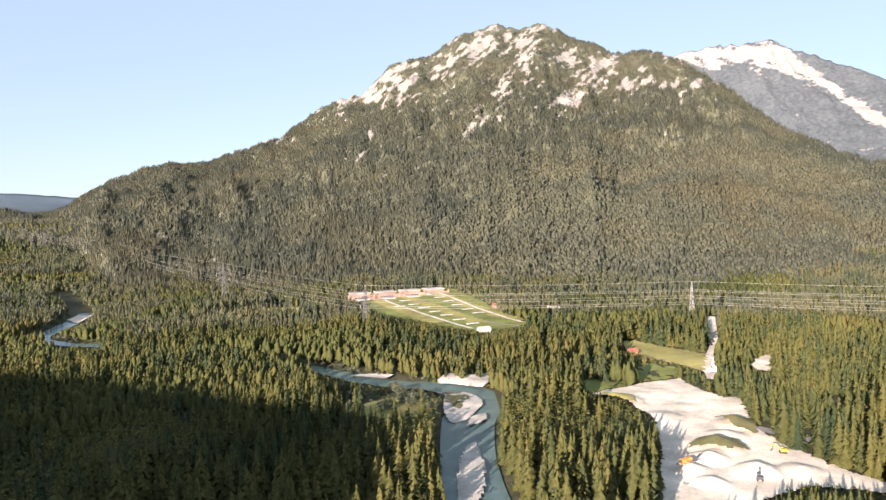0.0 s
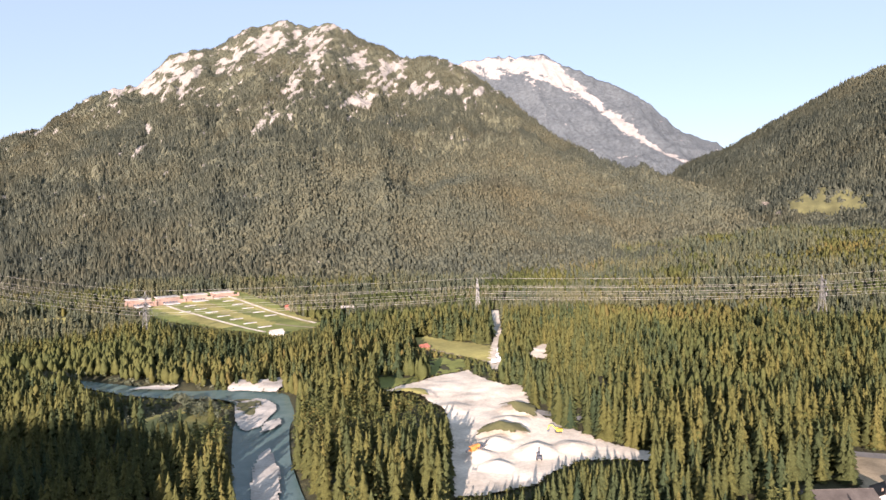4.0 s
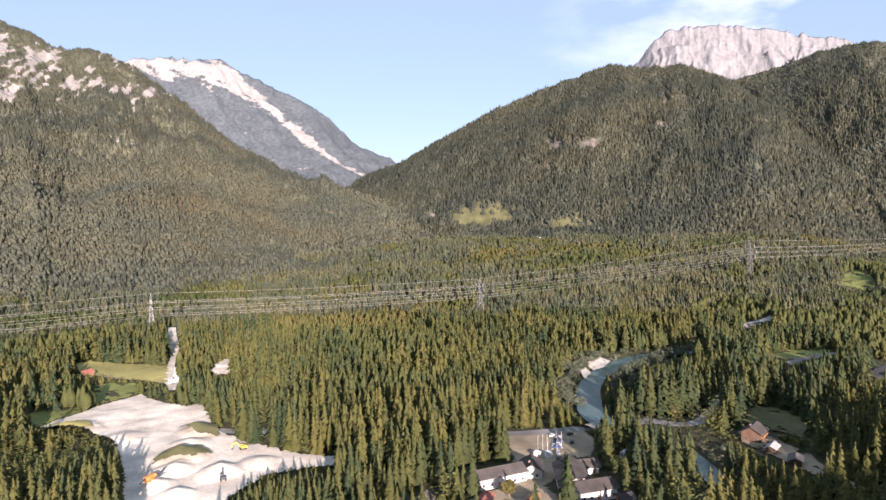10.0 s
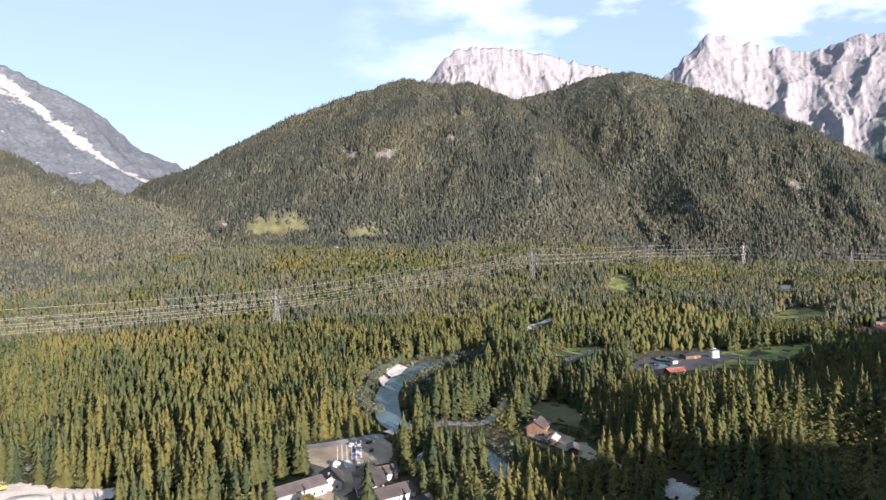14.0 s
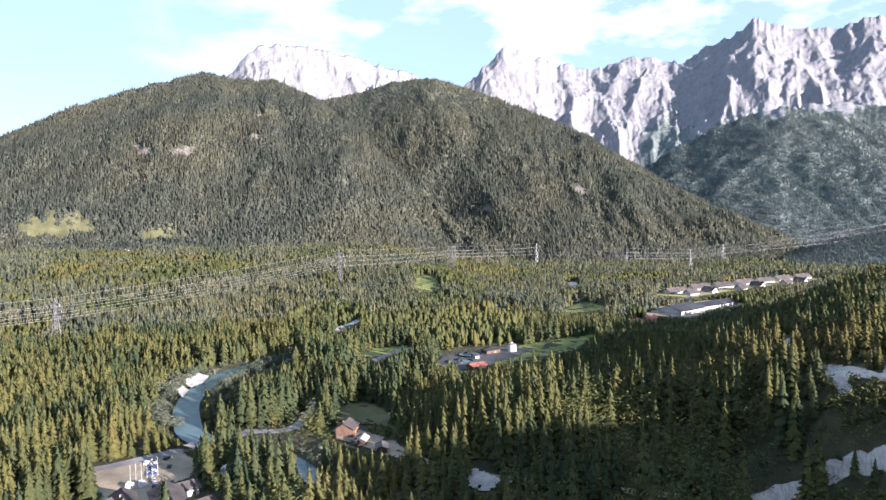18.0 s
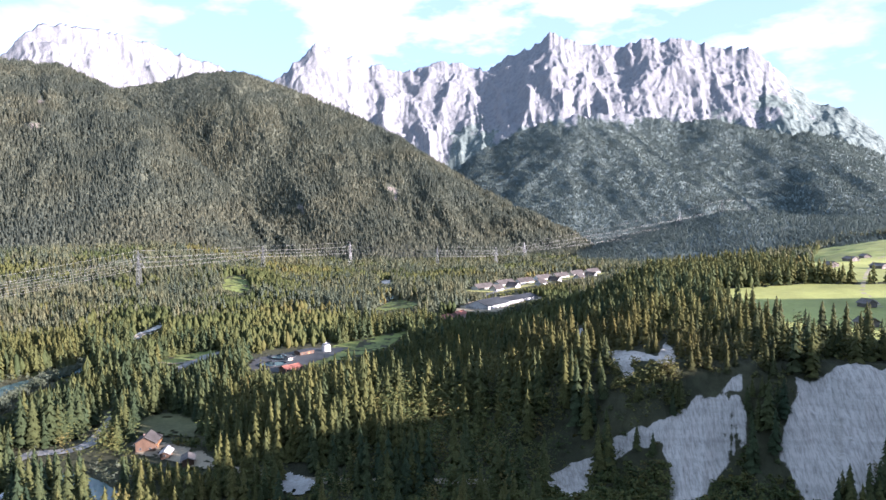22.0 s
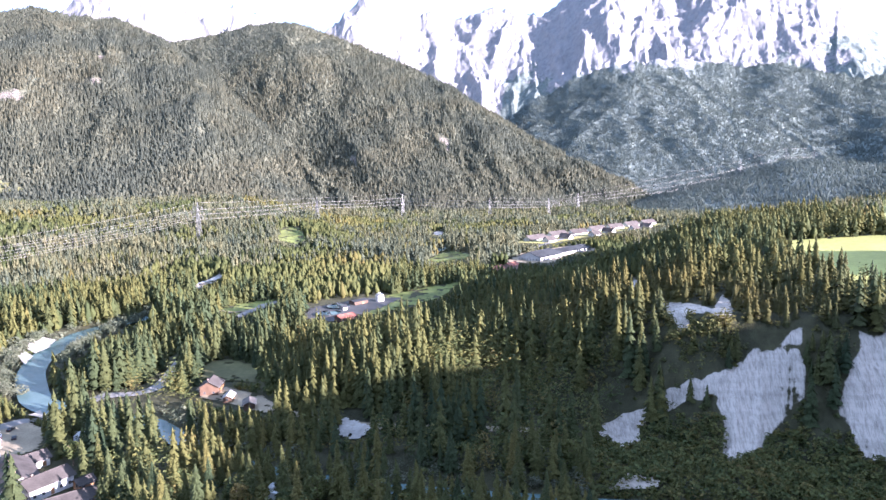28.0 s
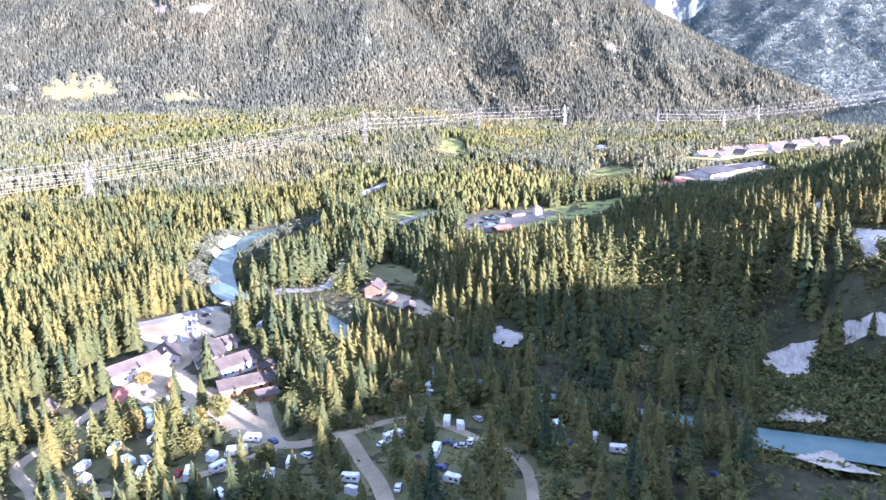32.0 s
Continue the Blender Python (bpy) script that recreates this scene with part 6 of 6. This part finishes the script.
def motorhome():
    t = thing("motorhome", "white motorhome with a sleeping nose above its cab", "motorhome", 0, 0, 0, 0, "motorhomes on the pitches")
    part("body", *extruded([(-3.4, 0.5), (1.9, 0.5), (1.9, 1.9), (2.9, 2.05), (2.9, 2.7), (2.4, 2.95), (-3.4, 2.95)], -1.1, 1.1), MAT_CARAVAN, t)
    part("cab", *extruded([(1.9, 0.4), (3.6, 0.4), (3.6, 0.95), (3.2, 1.15), (2.6, 1.88), (1.9, 1.88)], -0.95, 0.95), MAT_CARAVAN, t)
    part("windscreen", *extruded([(3.22, 1.16), (3.26, 1.2), (2.68, 1.9), (2.62, 1.86)], -0.85, 0.85), MAT_GLASS, t, "dark windscreen")
    for s in (-1, 1):
        for px, pw in ((-2.4, 1.0), (-0.4, 1.3), (2.35, 0.7)):
            part("window", *block(px, s * (1.1 if px < 2 else 0.95), 1.5 if px < 2 else 1.2, pw, 0.06, 0.6), MAT_GLASS, t, "tinted window")
    part("door", *block(0.9, 1.11, 0.6, 0.65, 0.05, 1.9), MAT_AWNING, t)
    for px in (-2.2, -0.5):
        part("roof_hatch", *block(px, 0, 2.95, 0.7, 0.6, 0.12), MAT_AWNING, t)
    wheels(t, (-2.0, 2.7), 0.95, 0.36)
    return t


def awning():
    t = thing("awning_tent", "grey and white awning tent pitched beside a caravan", "tent", 0, 0, 0, 0, "tents on the pitches")
    part("canvas", [(-1.8, -1.3, 0), (1.8, -1.3, 0), (1.8, 1.3, 0), (-1.8, 1.3, 0), (-1.7, -1.2, 1.8), (1.7, -1.2, 1.8), (1.7, 1.2, 2.4), (-1.7, 1.2, 2.4)], [(0, 1, 5, 4), (1, 2, 6, 5), (2, 3, 7, 6), (3, 0, 4, 7), (4, 5, 6, 7)], MAT_AWNING, t)
    part("door_flap", *block(0, -1.29, 0, 1.0, 0.06, 1.7), MAT_CARAVAN, t)
    return t


def on_ground(x, y, rot, lift=0.3):
    return pose(x, y, float(ground_z(np.array(float(x)), np.array(float(y)))) + lift, 0, 0, rot)


def placed(base, places):
    """Put the first at its place, and copies at the rest."""
    base.matrix_world = on_ground(*places[0])
    for q in places[1:]:
        copy_thing(base, on_ground(*q))


placed(caravan(), CARAVANS)
placed(motorhome(), MOTORHOMES)
placed(awning(), TENTS)
for (tone, paint), places in zip(PAINTS, CAR_SPOTS):
    placed(car(paint, tone + " car parked on gravel"), places)
# white trucks on the gravel road
truck = thing("truck", "white lorry standing on the gravel road", "truck", 0, 0, 0, 0, "lorries on the gravel road")
part("cab", *extruded([(2.2, 0.5), (4.2, 0.5), (4.2, 1.6), (3.9, 2.7), (2.2, 2.8)], -1.2, 1.2), MAT_CARAVAN, truck)
part("box", *block(-1.2, 0, 1.0, 6.4, 2.5, 2.5), MAT_CARAVAN, truck)
part("windscreen", *block(4.1, 0, 1.6, 0.1, 2.0, 0.8), MAT_GLASS, truck)
part("chassis", *block(-0.2, 0, 0.6, 7.6, 1.6, 0.4), MAT_DARKM, truck)
wheels(truck, (-3, -1.8, 3.2), 1.1, 0.5)
placed(truck, [(192, 506, 70), (197, 520, 60), (203, 536, 70), (188, 500, 20)])


# ---- machines in the gravel pit ----
def excavator(paint, label, x, y, rot, k=1.0):
    t = thing("excavator", label, "excavator", x, y, rot, None, "", (k, k, k))
    t.location.z += 1.6
    for s in (-1, 1):
        part("track", *extruded([(-2.0, 0.25), (-1.7, 0), (1.7, 0), (2.0, 0.25), (2.0, 0.65), (1.7, 0.9), (-1.7, 0.9), (-2.0, 0.65)], s * 1.1 - 0.3, s * 1.1 + 0.3), MAT_RUBBER, t, "steel crawler track")
    part("house", *extruded([(-2.4, 1.0), (1.3, 1.0), (1.3, 1.7), (-0.4, 2.2), (-2.2, 2.2), (-2.5, 1.7)], -1.25, 1.25), paint, t)
    cab = part("cab", *block(0.7, 0.75, 1.7, 1.4, 1.0, 1.5, 0.92), paint, t)
    part("cab_glass", *block(0.75, 0.75, 2.1, 1.46, 1.04, 0.8, 0.95), MAT_GLASS, cab)
    part("boom", *joined(beam((1.1, -0.2, 1.6), (3.6, -0.2, 4.4), 0.5), beam((3.6, -0.2, 4.4), (5.6, -0.2, 4.0), 0.45)), paint, t)
    part("arm", *beam((5.5, -0.2, 4.2), (6.2, -0.2, 1.6), 0.36), paint, t)
    part("bucket", *extruded([(5.5, 1.5), (6.6, 1.6), (6.6, 0.6), (5.9, 0.3), (5.4, 0.8)], -0.8, 0.4), MAT_DARKM, t)
    part("ram", *beam((1.5, -0.2, 1.4), (3.2, -0.2, 3.6), 0.18), MAT_STEEL, t)


excavator(MAT_YELLOW, "yellow excavator on the gravel pit floor", 153, 322, 160, 0.85)
excavator(MAT_DARKM, "dark excavator at the edge of the gravel pit", 128, 290, 70, 0.9)
plant = thing("screening_plant", "orange gravel screening plant with conveyor belts", "machine", 104, 308, 25, None, "", (0.7, 0.7, 0.7))
plant.location.z += 3.0
part("chassis", *block(0, 0, 0.6, 10, 2.6, 0.8), MAT_ORANGE, plant)
part("hopper", *block(-2.5, 0, 1.4, 3.2, 2.4, 2.2, 1.35), MAT_ORANGE, plant)
part("screen_box", *block(1.6, 0, 2.2, 4.0, 2.2, 1.6), MAT_ORANGE, plant)
part("engine_box", *block(4.6, 0, 1.4, 1.8, 2.4, 1.6), MAT_DARKM, plant)
for q, r in (((6.5, 0, 1.0), (11, 0, 4.6)), ((1, 1.5, 1.2), (2, 7.0, 3.8)), ((1, -1.5, 1.2), (2, -7.0, 3.8)), ((-4, 0, 3.2), (-8.5, 0, 1.0))):
    part("conveyor", *beam(q, r, 0.7), MAT_DARKM, plant, "conveyor belt")
for s in (-1, 1):
    part("track", *block(-0.5, s * 1.5, -0.2, 4.5, 0.5, 0.9, bevel=0.1), MAT_RUBBER, plant)


# ---- sewage works ----
def clarifier(x, y, r):
    t = thing("settling_tank", "round concrete settling tank with a bridge over dark water", "tank", x, y, 20, None, "settling tanks")
    part("rim", *lathe([(r, -0.5), (r, 1.4), (r - 0.5, 1.4), (r - 0.5, 0.6)], 32), MAT_SLATE, t)
    part("water", *lathe([(r - 0.5, 0.2), (r - 0.5, 0.62)], 32), MAT_WATER, t, "dark still water")
    part("bridge", *joined(block(0, 0, 1.5, 2 * r, 1.2, 0.25), block(0, 0.55, 1.75, 2 * r, 0.06, 0.9), block(0, -0.55, 1.75, 2 * r, 0.06, 0.9)), MAT_STEEL, t)
    part("hub", *lathe([(0.8, 0.3), (0.8, 2.2), (0.3, 2.6)], 10), MAT_STEEL, t)


clarifier(532, 146, 10)
clarifier(562, 146, 10)
tower = thing("digester_tower", "white cylindrical digester tower of the sewage works", "tower", 586, 116, 10)
part("tank", *lathe([(3.6, -0.5), (3.6, 5.2), (3.2, 5.8), (0.8, 6.2)], 24), MAT_PLASTER, tower)
part("stair_tower", *block(4.2, 0, -0.5, 1.8, 2.0, 7.6), MAT_PLASTER, tower)
part("railing", *lathe([(3.3, 5.75), (3.35, 6.6), (3.25, 6.6)], 24), MAT_STEEL, tower)
house("low sewage works building with a red roof", 512, 128, -40, 14, 8, 3.0, 1.4, MAT_BROWN, MAT_RED, chimneys=0, detail=False)
house("small white pump house of the sewage works", 548, 138, -40, 4, 4, 3.0, 1.0, MAT_PLASTER, MAT_SLATE, chimneys=0, detail=False)
house("flat-roofed sludge hall of the sewage works", 575, 132, -40, 14, 8, 3, 0.8, MAT_BROWN, MAT_SLATE, chimneys=0, detail=False)

# flagpoles at the campsite entrance
pole = thing("flagpole", "white flagpole at the campsite entrance", "flagpole", 252, 218, 0, 0, "flagpoles at the entrance")
part("base", *block(0, 0, 0, 0.7, 0.7, 0.3), MAT_CONC, pole)
part("shaft", *lathe([(0.06, 0.2), (0.045, 8), (0.02, 8.2)], 8), MAT_CARAVAN, pole)
part("flag", *block(0.12, 0, 6.6, 0.14, 0.04, 1.1), MAT_CARAVAN, pole, "pale hanging flag")
placed(pole, [(252 + 2.4 * i, 219 - 0.9 * i, 20) for i in range(6)])


# ---- single trees near the campsite ----
def spruce(h, r, seed, thin=1.0):
    rs = random.Random(seed)
    t = thing("spruce_tree", "tall dark green spruce between the camping pitches", "tree", 0, 0, 0, 0, "spruces of the campsite")
    part("trunk", *lathe([(0.3, -0.5), (0.24, h * 0.4), (0.05, h * 0.97)], 7), MAT_BARK, t)
    v, f = [], []
    z = h * 0.10
    while z < h * 0.985:
        q = 1 - (z - h * 0.08) / (h * 0.92)
        reach = r * (q ** 0.8) * (0.85 + 0.3 * rs.random()) + 0.12
        n = max(4, int(5 + 6 * q))
        a0 = rs.random() * 6.3
        for k in range(n):
            a = a0 + 6.283 * k / n + rs.uniform(-0.25, 0.25)
            ln = reach * rs.uniform(0.65, 1.15)
            wd = ln * rs.uniform(0.22, 0.34) + 0.1
            ca, sa = math.cos(a), math.sin(a)
            dz = rs.uniform(-0.15, 0.15)
            pts = [(0.03, 0, 0.25), (ln * 0.55, wd, 0.02 - ln * 0.14), (ln * 0.55, -wd, 0.02 - ln * 0.14), (ln * 0.55, 0, 0.18 - ln * 0.06), (ln, 0, -ln * 0.30)]
            b = len(v)
            v += [(x * ca - y * sa, x * sa + y * ca, z + dz + zz) for x, y, zz in pts]
            f += [(b, b + 3, b + 1), (b, b + 2, b + 3), (b + 1, b + 3, b + 4), (b + 3, b + 2, b + 4)]
        z += h * 0.036 * (0.55 + 0.7 * q) / thin
    part("crown", v, f, MAT_SPRUCE_ONE, t)
    return t


def leafy(h, r, seed):
    rs = random.Random(seed)
    t = thing("broadleaved_tree", "olive green broadleaved tree beside the pitches", "tree", 0, 0, 0, 0, "broadleaved trees of the campsite")
    limbs = [lathe([(0.26, -0.5), (0.2, h * 0.35), (0.08, h * 0.75)], 7)]
    for k in range(5):
        a = k * 1.26 + rs.random()
        limbs.append(beam((0, 0, h * (0.3 + 0.07 * k)), (math.cos(a) * r * 0.6, math.sin(a) * r * 0.6, h * (0.55 + 0.07 * k)), 0.14))
    part("trunk", *joined(*limbs), MAT_BARK, t)
    v, f = [], []
    for k in range(900):
        u, a = rs.uniform(-1, 1), rs.random() * 6.283
        q = (0.55 + 0.45 * rs.random()) * (0.85 + 0.25 * math.sin(3 * a + seed) * (1 - u * u))
        c = Vector((math.cos(a) * math.sqrt(1 - u * u) * r * q, math.sin(a) * math.sqrt(1 - u * u) * r * q, h * 0.58 + u * h * 0.40 * q))
        e1 = Vector((rs.uniform(-1, 1), rs.uniform(-1, 1), rs.uniform(-0.6, 0.6))) * 0.5
        e2 = Vector((rs.uniform(-1, 1), rs.uniform(-1, 1), rs.uniform(-0.6, 0.6))) * 0.5
        b = len(v)
        v += [tuple(c - e1), tuple(c + e2), tuple(c + e1), tuple(c - e2)]
        f.append((b, b + 1, b + 2, b + 3))
    part("crown", v, f, MAT_BROAD_ONE, t)
    return t


near = scatter(165, 262, 7.6, 33, 96, camp=True)
d_, _, _ = line_distance(near[:, 0], near[:, 1], RIVER)
near = near[d_ > 9]
keep = []
for p in near:
    if len(keep) < 290 and all((p[0] - q[0]) ** 2 + (p[1] - q[1]) ** 2 > 14 for q in keep):
        keep.append(p)
for q in ((203, 192), (196, 172), (194, 159), (186, 146), (248, 172), (252, 162), (240, 156)):
    keep.insert(0, np.array([q[0], q[1], float(ground_z(np.array(float(q[0])), np.array(float(q[1])))) - 0.1, 99.0]))
keep = keep[:295]
models = [spruce(18, 3.9, 1), spruce(15, 3.5, 2), spruce(21, 4.2, 3), spruce(11, 2.8, 4), spruce(17, 3.3, 5, 0.8), leafy(11, 4.0, 6), leafy(8, 3.2, 7)]
used = [False] * len(models)
for i, p in enumerate(keep):
    k = rng.choice(7, p=[0.17, 0.19, 0.11, 0.14, 0.13, 0.14, 0.12])
    if p[3] < 19:
        k = 3 if p[3] > 10 else 6
    m = pose(p[0], p[1], p[2] + 0.2, 0, 0, rng.random() * 360)
    if not used[k]:
        models[k].matrix_world = m
        used[k] = True
    else:
        s = 0.85 + 0.3 * rng.random()
        copy_thing(models[k], m @ Matrix.Diagonal((s, s, s, 1)))
